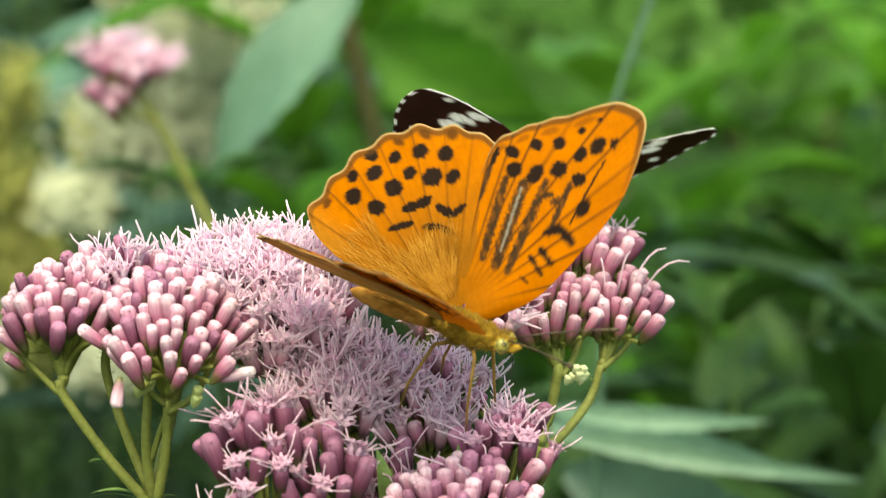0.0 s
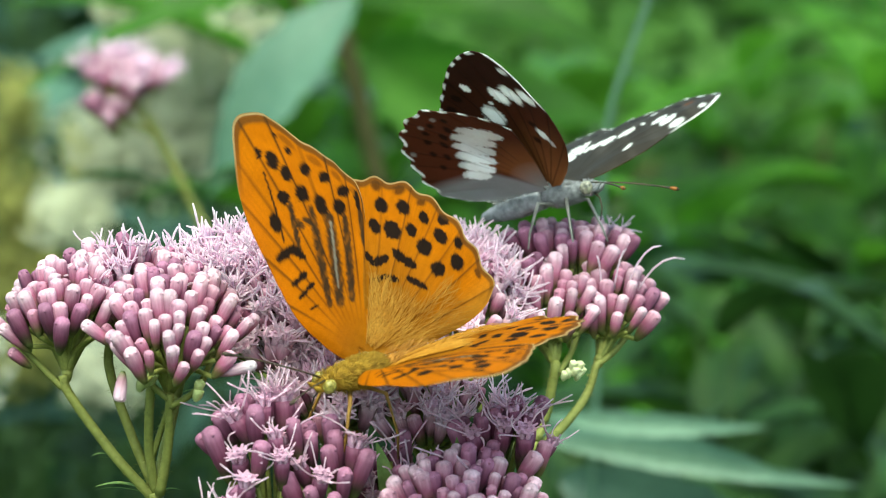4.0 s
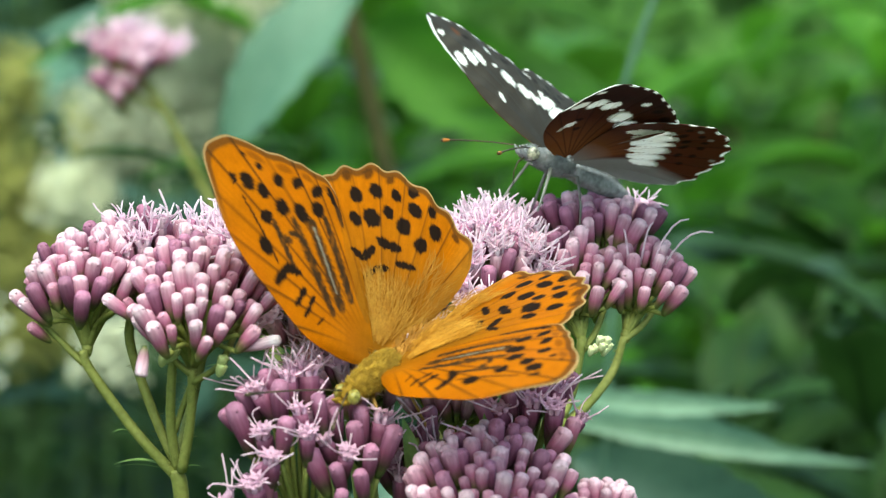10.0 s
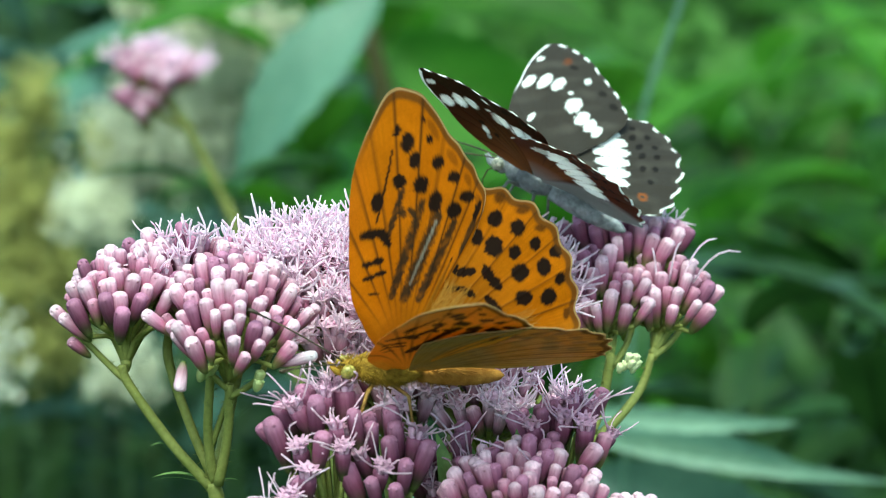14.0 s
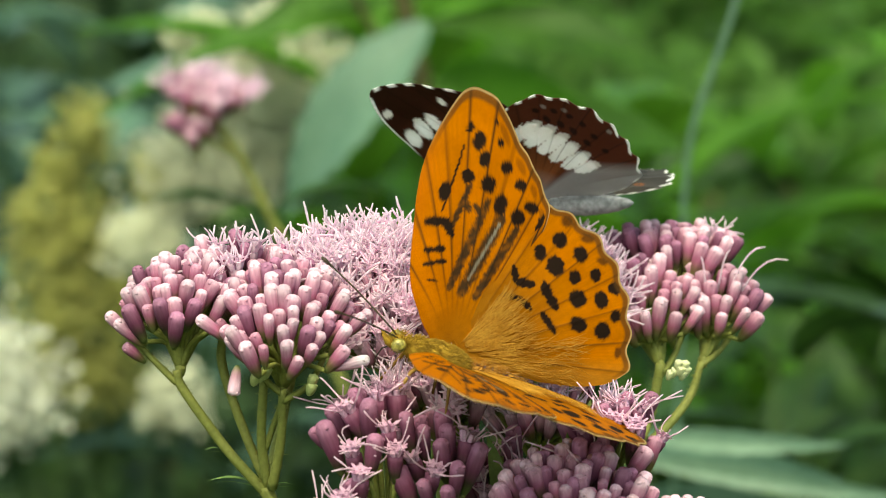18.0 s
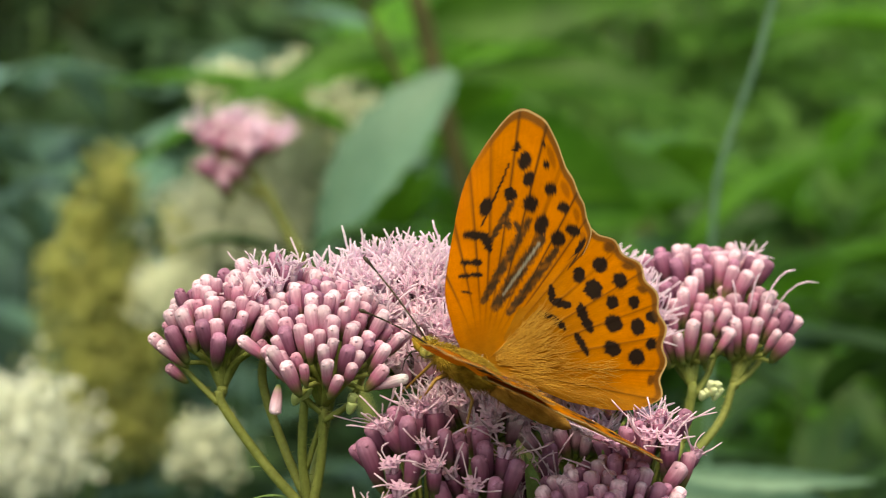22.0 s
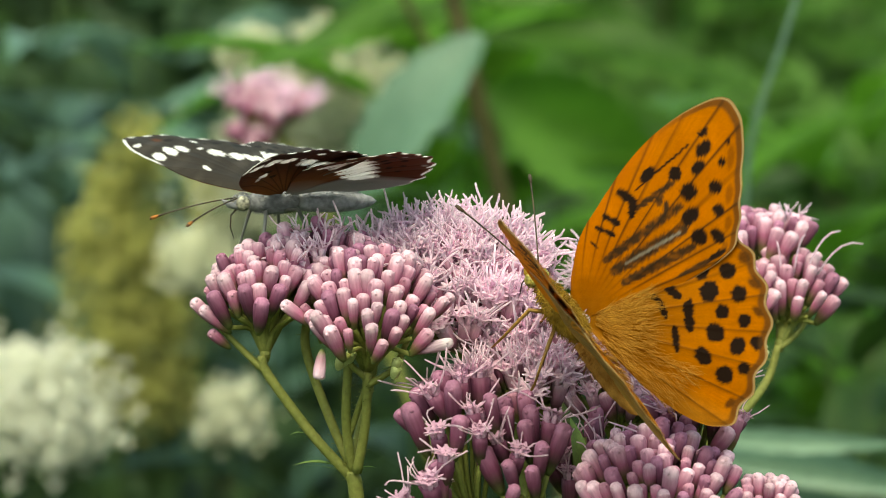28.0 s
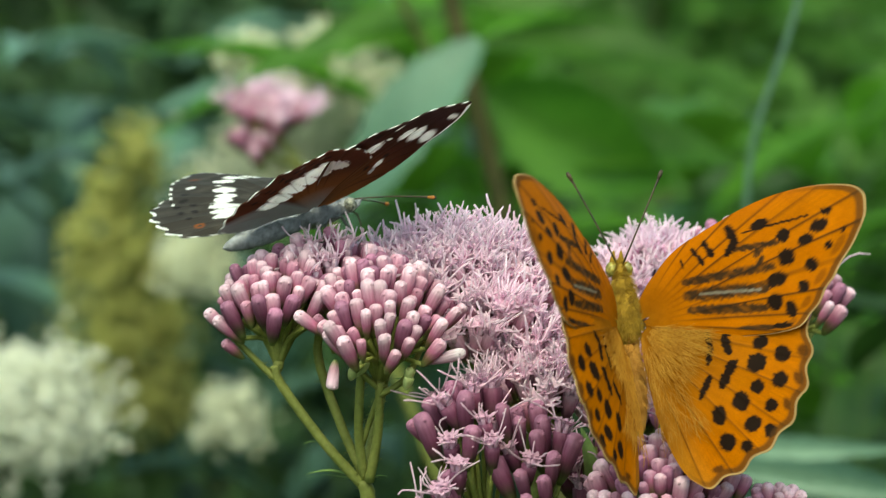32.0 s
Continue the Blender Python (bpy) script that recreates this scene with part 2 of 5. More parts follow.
class Soup:
    """Collects vertices and faces of one mesh."""

    def __init__(self):
        self.v, self.f, self.k = [], [], []

    def tube(self, path, radii, sides=6, slot=0, caps=True):
        path = [Vector(p) for p in path]
        n = len(path)
        if isinstance(radii, (int, float)):
            radii = [radii] * n
        base = len(self.v)
        ref = Vector((0.31, 0.52, 0.79))
        for i, p in enumerate(path):
            d = (path[min(i + 1, n - 1)] - path[max(i - 1, 0)]).normalized()
            u = d.cross(ref)
            u = u.normalized() if u.length > 1e-6 else Vector((1, 0, 0))
            w = d.cross(u)
            for s in range(sides):
                a = 2 * math.pi * s / sides
                self.v.append(p + (u * math.cos(a) + w * math.sin(a)) * radii[i])
        for i in range(n - 1):
            for s in range(sides):
                t = (s + 1) % sides
                self.f.append((base + i * sides + s, base + i * sides + t, base + (i + 1) * sides + t, base + (i + 1) * sides + s))
                self.k.append(slot)
        if caps:
            self.f.append(tuple(base + (n - 1) * sides + s for s in range(sides)))
            self.f.append(tuple(base + s for s in reversed(range(sides))))
            self.k += [slot, slot]

    def lathe(self, profile, m=None, sides=8, slot=0, ridge=0.0, squash=(1, 1)):
        m = m or Matrix()
        base = len(self.v)
        for z, r in profile:
            for s in range(sides):
                a = 2 * math.pi * s / sides
                q = r * (1 + ridge * math.cos(a * sides / 2))
                self.v.append(m @ Vector((q * math.cos(a) * squash[0], q * math.sin(a) * squash[1], z)))
        for i in range(len(profile) - 1):
            for s in range(sides):
                t = (s + 1) % sides
                self.f.append((base + i * sides + s, base + i * sides + t, base + (i + 1) * sides + t, base + (i + 1) * sides + s))
                self.k.append(slot)
        self.f.append(tuple(base + (len(profile) - 1) * sides + s for s in range(sides)))
        self.f.append(tuple(base + s for s in reversed(range(sides))))
        self.k += [slot, slot]

    def quad(self, a, b, c, d, slot=0):
        base = len(self.v)
        self.v += [a, b, c, d]
        self.f.append((base, base + 1, base + 2, base + 3))
        self.k.append(slot)

    def mesh(self, name, mats, smooth=True):
        return mesh_of(name, self.v, self.f, mats, smooth, self.k)


def aim(p, direction, spin=0.0):
    """A pose at p whose z axis points along direction."""
    return Matrix.Translation(p) @ Vector(direction).to_track_quat("Z", "Y").to_matrix().to_4x4() @ Matrix.Rotation(spin, 4, "Z")


def curve_points(points, steps=6):
    """A smooth line through the points."""
    p = [Vector(q) for q in points]
    p = [2 * p[0] - p[1], *p, 2 * p[-1] - p[-2]]
    out = []
    for i in range(1, len(p) - 2):
        for s in range(steps):
            t = s / steps
            a, b, c, d = p[i - 1], p[i], p[i + 1], p[i + 2]
            out.append(0.5 * (2 * b + (c - a) * t + (2 * a - 5 * b + 4 * c - d) * t * t + (3 * b - a - 3 * c + d) * t ** 3))
    out.append(p[-2])
    return out


# ---- ground, far growth ----
def ground():
    s = Soup()
    n = 40
    for j in range(n + 1):
        for i in range(n + 1):
            u, v = i / n * 2 - 1, j / n * 2 - 1
            x, y = u * abs(u) ** 1.5 * 900, v * abs(v) ** 1.5 * 900
            s.v.append(Vector((x, y, noise.noise((x * 0.2, y * 0.2, 0)) * 0.12 * min(1, math.hypot(x, y) / 3))))
    for j in range(n):
        for i in range(n):
            a = j * (n + 1) + i
            s.f.append((a, a + 1, a + n + 2, a + n + 1))
            s.k.append(0)
    ob = new("ground", s.mesh("ground", GROUND))
    tagged(ob, "green meadow floor with dark soil between plants", "ground", kind="structure")


def grass_sheet():
    rng = random.Random(11)
    s = Soup()
    for _ in range(30000):
        x, y = rng.uniform(-4.0, 4.0), rng.uniform(-4.0, 9.0)
        if math.hypot(x, y + 0.53) < 0.35:
            continue
        h, w, a = rng.uniform(0.15, 0.55), rng.uniform(0.004, 0.009), rng.uniform(0, 6.28)
        lean = Vector((rng.uniform(-0.3, 0.3), rng.uniform(-0.3, 0.3), 1)) * h
        side = Vector((math.cos(a), math.sin(a), 0)) * w
        p = Vector((x, y, -0.02))
        s.quad(p - side, p + side, p + lean * 0.6 + side * 0.8, p + lean * 0.6 - side * 0.8)
        s.quad(p + lean * 0.6 - side * 0.8, p + lean * 0.6 + side * 0.8, p + lean + side * 0.1 + lean.cross(side) * 3, p + lean - side * 0.1 + lean.cross(side) * 3)
    ob = new("meadow_grass", s.mesh("meadow_grass", GRASS))
    tagged(ob, "tall green meadow grass growing between the plants", "grass", kind="stuff")


def shrub(x, y, w, d, h, count, mat, seed, label, size=0.05):
    """A bush as many small leaves on an uneven volume, with a few stems."""
    rng = random.Random(seed)
    s = Soup()
    for _ in range(count):
        while True:
            p = Vector((rng.uniform(-1, 1), rng.uniform(-1, 1), rng.uniform(0, 1)))
            q = Vector((p.x, p.y, p.z * 0.9))
            lump = 0.75 + 0.45 * noise.noise(q * 2.3 + Vector((seed, 0, 0)))
            if q.length < lump + 0.15 and noise.noise(q * 5 + Vector((0, seed, 0))) > -0.12:
                break
        c = Vector((p.x * w, p.y * d, p.z * h + 0.02))
        n = Vector((rng.gauss(0, 0.6), rng.gauss(-0.3, 0.6), 1)).normalized()
        a = Vector((rng.gauss(0, 1), rng.gauss(0, 1), rng.gauss(-0.2, 0.4)))
        a = (a - n * a.dot(n)).normalized()
        b = n.cross(a)
        l = size * rng.uniform(0.6, 1.3)
        s.quad(c - a * l, c - b * l * 0.36 + n * l * 0.1, c + a * l, c + b * l * 0.36 + n * l * 0.1)
    ob = new("shrub")
    ob.location = (x, y, 0)
    tagged(part("foliage", s.mesh("foliage", mat, smooth=False), ob), kind="stuff")
    for k in range(7):
        br = Soup()
        a = k * 2.4
        top = Vector((math.cos(a) * w * 0.5, math.sin(a) * d * 0.4, h * 0.8))
        br.tube(curve_points([(0, 0, -0.05), top * 0.4 + Vector((0, 0, 0.1)), top], 3), [0.02] * 3 + [0.01] * 3 + [0.004], 5)
        part("branch", br.mesh("branch", BROWN_STEM), ob)
    tagged(ob, label, "shrub", "bushes behind the meadow")
    return ob


# ---- leaves and background plants ----
def leaf_mesh(name, length, width, mat, droop=0.25, serrate=0.06, n=14):
    """A lance leaf along +y with a folded midrib, toothed edge and drooping tip."""
    s = Soup()
    cols = 5
    for i in range(n + 1):
        t = i / n
        w = width * 0.5 * (math.sin(math.pi * min(1, t * 0.97 + 0.03)) ** 0.8) * (1.25 - 0.6 * t)
        w *= 1 + serrate * (1 if i % 2 else -1)
        z = 0.12 * length * math.sin(t * 2.4) - droop * length * t * t
        for c in range(cols):
            u = c / (cols - 1) * 2 - 1
            s.v.append(Vector((w * u, length * t, z + abs(u) * w * 0.35 + 0.03 * w * math.sin(9 * t + 2 * u))))
    for i in range(n):
        for c in range(cols - 1):
            a = i * cols + c
            s.f.append((a, a + 1, a + cols + 1, a + cols))
            s.k.append(0)
    s.tube([(0, length * t, 0.12 * length * math.sin(t * 2.4) - droop * length * t * t - 0.0005) for t in (0, 0.25, 0.5, 0.75, 0.97)],
           [width * 0.03, width * 0.025, width * 0.02, width * 0.012, width * 0.004], 4, 0)
    return s.mesh(name, mat)


def leaf_to(parent, base, tip, width, mat, roll=0.0, droop=0.05, label=""):
    """One leaf blade from its base to its tip, in millimetres; roll turns it about its midrib."""
    p, q = Vector(base) * MM, Vector(tip) * MM
    along = (q - p).normalized()
    face = Vector((0, -0.9, 0.45))
    face = (face - along * face.dot(along)).normalized()
    m = Matrix.Translation(p) @ Matrix((along.cross(face), along, face)).transposed().to_4x4() @ Matrix.Rotation(radians(roll), 4, "Y")
    part("leaf", leaf_mesh("leaf", (q - p).length, width * MM, mat, droop), parent, m, label)


LEAVES = {}


def leaf(kind):
    if kind not in LEAVES:
        mat = {"bright": LEAF_BRIGHT, "deep_shade": LEAF_DEEP_SHADE, "grey": LEAF_GREY, "teal": LEAF_TEAL}[kind]
        LEAVES[kind] = [leaf_mesh("leaf", 0.105, 0.03, mat, 0.2), leaf_mesh("leaf", 0.085, 0.026, mat, 0.4), leaf_mesh("leaf", 0.12, 0.036, mat, 0.1)]
    return LEAVES[kind]


def leafy_plant(name, x, y, height, kind, seed, label, lean=0.05, spacing=0.05, low=0.3, scale=1.0):
    """An upright stalk with leaf pairs set crosswise."""
    rng = random.Random(seed)
    root = new(name)
    root.location = (x, y, 0)
    top = Vector((rng.uniform(-lean, lean), rng.uniform(-lean, lean), height))
    path = curve_points([(0, 0, -0.02), (top.x * 0.2, top.y * 0.2, height * 0.5), top], 5)
    s = Soup()
    s.tube(path, [0.0025 - 0.0015 * i / (len(path) - 1) for i in range(len(path))], 6)
    part("stalk", s.mesh("stalk", DEEP_STEM), root)
    z, turn = height * low, rng.uniform(0, 3)
    while z < height - 0.01:
        f = z / height
        p = path[min(int(f * (len(path) - 1)), len(path) - 1)]
        p = Vector((p.x, p.y, z))
        for k in (0, 1):
            m = Matrix.Translation(p) @ Matrix.Rotation(turn + k * math.pi + rng.uniform(-0.3, 0.3), 4, "Z") @ Matrix.Rotation(rng.uniform(0.0, 0.6), 4, "X")
            m = m @ Matrix.Scale(scale * rng.uniform(0.7, 1.15) * (1.1 - 0.45 * f), 4)
            part("leaf", rng.choice(leaf(kind)), root, m)
        turn += math.pi / 2 + rng.uniform(-0.3, 0.3)
        z += spacing * rng.uniform(0.8, 1.3)
    tagged(root, label, "wild plant", "leafy plants behind the flowers")
    return root


def plume_plant(name, x, y, height, spread, tall, mat, seed, label, blossoms=420, grain=0.0035):
    """A stalk that ends in a loose plume of tiny blossoms."""
    rng = random.Random(seed)
    root = new(name)
    root.location = (x, y, 0)
    s = Soup()
    s.tube(curve_points([(0.01, 0, -0.02), (0, 0.01, height * 0.5), (0, 0, height)], 5), 0.0011, 6)
    twigs = []
    for k in range(26):
        a, z = k * 2.4, height - tall * 0.8 + tall * k / 30
        r = spread * (1.0 - 0.5 * k / 26) * rng.uniform(0.3, 1.1)
        tip = Vector((math.cos(a) * r, math.sin(a) * r, z + tall * 0.25))
        s.tube([(0, 0, z), tip * 0.5 + Vector((0, 0, z * 0.5)), tip], 0.0008, 4)
        twigs.append(tip)
    part("stalk", s.mesh("stalk", DEEP_STEM), root)
    b = Soup()
    for _ in range(blossoms):
        t = rng.choice(twigs)
        c = t + Vector((rng.gauss(0, spread * 0.48), rng.gauss(0, spread * 0.48), rng.gauss(0, tall * 0.26)))
        r = grain * rng.uniform(0.6, 1.3)
        m = Matrix.Translation(c) @ Euler((rng.uniform(0, 3), rng.uniform(0, 3), 0)).to_matrix().to_4x4()
        b.lathe([(-r, r * 0.3), (-r * 0.3, r * 0.9), (r * 0.4, r * 0.8), (r, r * 0.2)], m, 5)
    tagged(part("blossom_plume", b.mesh("blossom_plume", mat), root), kind="stuff")
    for k in range(4):
        m = Matrix.Translation((0, 0, height * (0.25 + 0.13 * k))) @ Matrix.Rotation(k * 1.9 + seed, 4, "Z") @ Matrix.Rotation(0.4, 4, "X")
        part("leaf", leaf("deep_shade")[k % 3], root, m)
    tagged(root, label, "wild flower", "pale plumes in the background")
    return root


# ---- hemp agrimony flower heads ----
BUD_PROFILE = [(0.0, 0.32), (0.6, 0.58), (1.6, 0.82), (2.8, 0.98), (4.0, 1.05), (4.9, 1.04), (5.4, 0.88), (5.65, 0.62), (5.75, 0.3)]
BRACT_PROFILE = [(0.0, 0.2), (0.8, 0.42), (2.0, 0.6), (3.0, 0.58), (3.8, 0.34), (4.3, 0.06)]


def bud_mesh(kind, stretch, fat, mat):
    """A closed flower head: a club of ribbed bracts with pointed tips laid round it, and a crumbly pale crown."""
    s = Soup()
    s.lathe([(z * MM * stretch, r * MM * fat) for z, r in BUD_PROFILE], None, 14, 0, 0.05)
    for k in range(5):
        a = k * 1.257 + 0.4
        long = 0.82 + 0.18 * (k % 2) + 0.08 * (k % 3)
        lean = Matrix.Rotation(radians(5.0 * fat / stretch), 4, "Y")
        m = Matrix.Rotation(a, 4, "Z") @ Matrix.Translation((0.2 * MM * fat, 0, 0)) @ lean
        s.lathe([(z * MM * stretch * long, r * MM * fat * 0.78) for z, r in BRACT_PROFILE], m, 6, 0, 0.0, (0.7, 1.1))
    for k in range(11):
        a = k * 2.4 + 0.2
        r = 0.84 * math.sqrt((k + 0.5) / 11)
        p = Vector((math.cos(a) * r * fat, math.sin(a) * r * fat, (5.45 - 0.55 * r * r) * stretch)) * MM
        up = Vector((math.cos(a) * 0.3 * r, math.sin(a) * 0.3 * r, (0.2 + 0.1 * math.sin(k * 4.1)) * stretch)) * MM
        s.tube([p, p + up * 0.7, p + up], [0.32 * MM * fat, 0.27 * MM * fat, 0.1 * MM], 6, 0)
    return s.mesh(kind, mat)


def floret_mesh(seed, mats, threads, reach, star=1.25, splay=(0.12, 0.6), thick=0.17):
    """An open flower head: bracts, five little stars and long curled threads."""
    rng = random.Random(seed)
    s = Soup()
    s.lathe([(z * MM * 0.86, r * MM * 0.98) for z, r in BUD_PROFILE[:6]], None, 10, 0, 0.1)
    for k in range(5):
        a = k * 1.257 + rng.uniform(-0.2, 0.2)
        top = Vector((math.cos(a) * 0.76 * star, math.sin(a) * 0.76 * star, 4.6 + 0.4 * star + rng.uniform(-0.4, 0.5))) * MM
        s.tube([Vector((math.cos(a) * 0.4, math.sin(a) * 0.4, 3.4)) * MM, top], [0.28 * MM, 0.36 * star * MM], 6, 1)
        for j in range(5):
            b = j * 1.257 + a
            out = Vector((math.cos(b), math.sin(b), 0.35))
            side = Vector((-math.sin(b), math.cos(b), 0)) * 0.27 * star * MM
            s.quad(top + out * 0.24 * star * MM - side, top + out * 0.24 * star * MM + side, top + out * star * MM + side * 0.5, top + out * star * MM - side * 0.5, 1)
    for k in range(threads):
        a = k * 6.283 / threads + rng.uniform(-0.4, 0.4)
        out = Vector((math.cos(a), math.sin(a), 0))
        l = reach * rng.uniform(0.55, 1.25)
        w = rng.uniform(*splay)
        bend = Vector((rng.uniform(-0.5, 0.5), rng.uniform(-0.5, 0.5), rng.uniform(-0.4, 0.2)))
        p = [(out * 0.7 + Vector((0, 0, 4.6))) * MM]
        curl, turn = Vector((rng.gauss(0, 0.5), rng.gauss(0, 0.5), rng.gauss(0, 0.25))), rng.uniform(2.0, 4.5)
        for i in range(1, 6):
            t = i / 5
            p.append((out * (0.7 + l * w * t) + Vector((0, 0, 4.6 + l * t * (1 - 0.35 * w))) + bend * l * 0.6 * t * t + curl * (math.sin(t * turn) - 0.4 * t)) * MM)
        s.tube(p, [thick * MM] * 4 + [thick * 1.25 * MM, thick * 0.85 * MM], 4, 2)
    return s.mesh("floret", mats)


BUDS = [bud_mesh("bud", 0.98, 0.98, PINK_BUD), bud_mesh("bud", 1.08, 0.93, PINK_BUD), bud_mesh("bud", 0.92, 1.06, PINK_BUD), bud_mesh("bud", 0.78, 0.82, PINK_BUD)]
MAUVE = [bud_mesh("bud", 0.98, 0.98, DARK_BUD), bud_mesh("bud", 1.08, 0.92, DARK_BUD)]
FLORETS = [floret_mesh(k, [PALE_BUD, COROLLA, FILAMENT], 12, 4.4, 1.5, (0.15, 0.9), 0.14) for k in range(6)]
SPENT = [floret_mesh(20 + k, [DARK_BUD, MAUVE_COROLLA, MAUVE_FILAMENT], 5 + k % 2, 4.4, 1.0, (0.3, 1.0), 0.105) for k in range(5)]


def stem(s, points, r0, r1, sides=8, hairs=0, seed=3):
    even = [Vector(points[0])]
    for q in points[1:]:
        q, o = Vector(q), even[-1]
        k = max(1, int((q - o).length / 40))
        even += [o.lerp(q, i / k) for i in range(1, k + 1)]
    path = curve_points([p * MM for p in even], 6)
    n = len(path) - 1
    s.tube(path, [(r0 + (r1 - r0) * i / n) * MM for i in range(n + 1)], sides)
    rng = random.Random(seed)
    for _ in range(hairs * 2):
        i = rng.randrange(n)
        p = path[i].lerp(path[i + 1], rng.random())
        a = Vector((rng.gauss(0, 1), rng.gauss(0, 1), rng.gauss(0.2, 0.4))).normalized()
        r = (r0 + (r1 - r0) * i / n) * MM
        s.tube([p + a * r * 0.9, p + a * (r + rng.uniform(0.3, 0.75) * MM)], [0.06 * MM, 0.03 * MM], 3)


def cluster(plant, centre, half, height, node, count, open_share, seed, tilt=0.0, mauve=0.15, spent=False, label="", size=1.0, wild=0.1):
    """One domed flower cluster: stalklets from the node, each with a bud or an open floret. Sizes in millimetres."""
    rng = random.Random(seed)
    c, nd = Vector(centre), Vector(node)
    a, b = half
    placed = []
    for k in range(count):
        r = math.sqrt((k + 0.5) / count)
        th = k * 2.39996 + rng.uniform(-0.15, 0.15)
        u, v = r * math.cos(th), r * math.sin(th)
        lump = 0.5 * math.sin(3.1 * u + seed) + 0.5 * math.cos(2.7 * v + 2 * seed)
        p = c + Vector((a * u, b * v, height * (0.5 - r * r) + tilt * b * v + lump * 1.2 + rng.uniform(-9, 9) * wild))
        p += Vector((rng.uniform(-0.6, 0.6), rng.uniform(-0.6, 0.6), 0))
        d = (p - nd).normalized() * 0.75 + Vector((0.32 * u, 0.3 * v, 0.55))
        d.y *= 0.5
        d = (d + Vector((rng.gauss(0, wild), rng.gauss(0, wild), 0))).normalized()
        placed.append((p, d, rng.random(), rng.uniform(0.85, 1.25) * size, rng.uniform(0, 6.28), r))
    knob = Soup()
    knob.lathe([(-1.2 * MM, 0.5 * MM), (-0.4 * MM, 0.8 * MM), (0.4 * MM, 0.9 * MM), (1.0 * MM, 0.4 * MM)], Matrix.Translation(nd * MM), 8)
    body = part("corymb", knob.mesh("corymb_base", STEM), plant, label=label)
    for p, d, q, k, spin, r in placed:
        foot = p - d * 4.4 * k
        fork = nd.lerp(c, 0.3) + Vector(((foot.x - nd.x) * 0.35, (foot.y - nd.y) * 0.35, 0))
        s = Soup()
        s.tube([x * MM for x in curve_points([nd, fork, foot], 3)], [0.6 * MM] * 3 + [0.4 * MM] * 4, 5)
        part("stalklet", s.mesh("stalklet", STEM), body)
    for p, d, q, k, spin, r in placed:
        m = aim((p - d * 4.6 * k) * MM, d, spin) @ Matrix.Scale(k, 4)
        if q < open_share:
            part("floret", rng.choice(SPENT if spent else FLORETS), body, m)
        else:
            pool = MAUVE if rng.random() < mauve else BUDS
            part("bud", rng.choice(pool), body, m)
    return body


def small_buds(plant, name, places, mat, size):
    mesh = bud_mesh(name, size * 0.5, size, mat)
    for x, y, z in places:
        part(name, mesh, plant, aim(Vector((x, y, z)) * MM, (0.3, -0.3, 1)))


def agrimony(label):
    root = new("hemp_agrimony")
    return tagged(root, label, "wild flower", "flowering hemp agrimony stems")


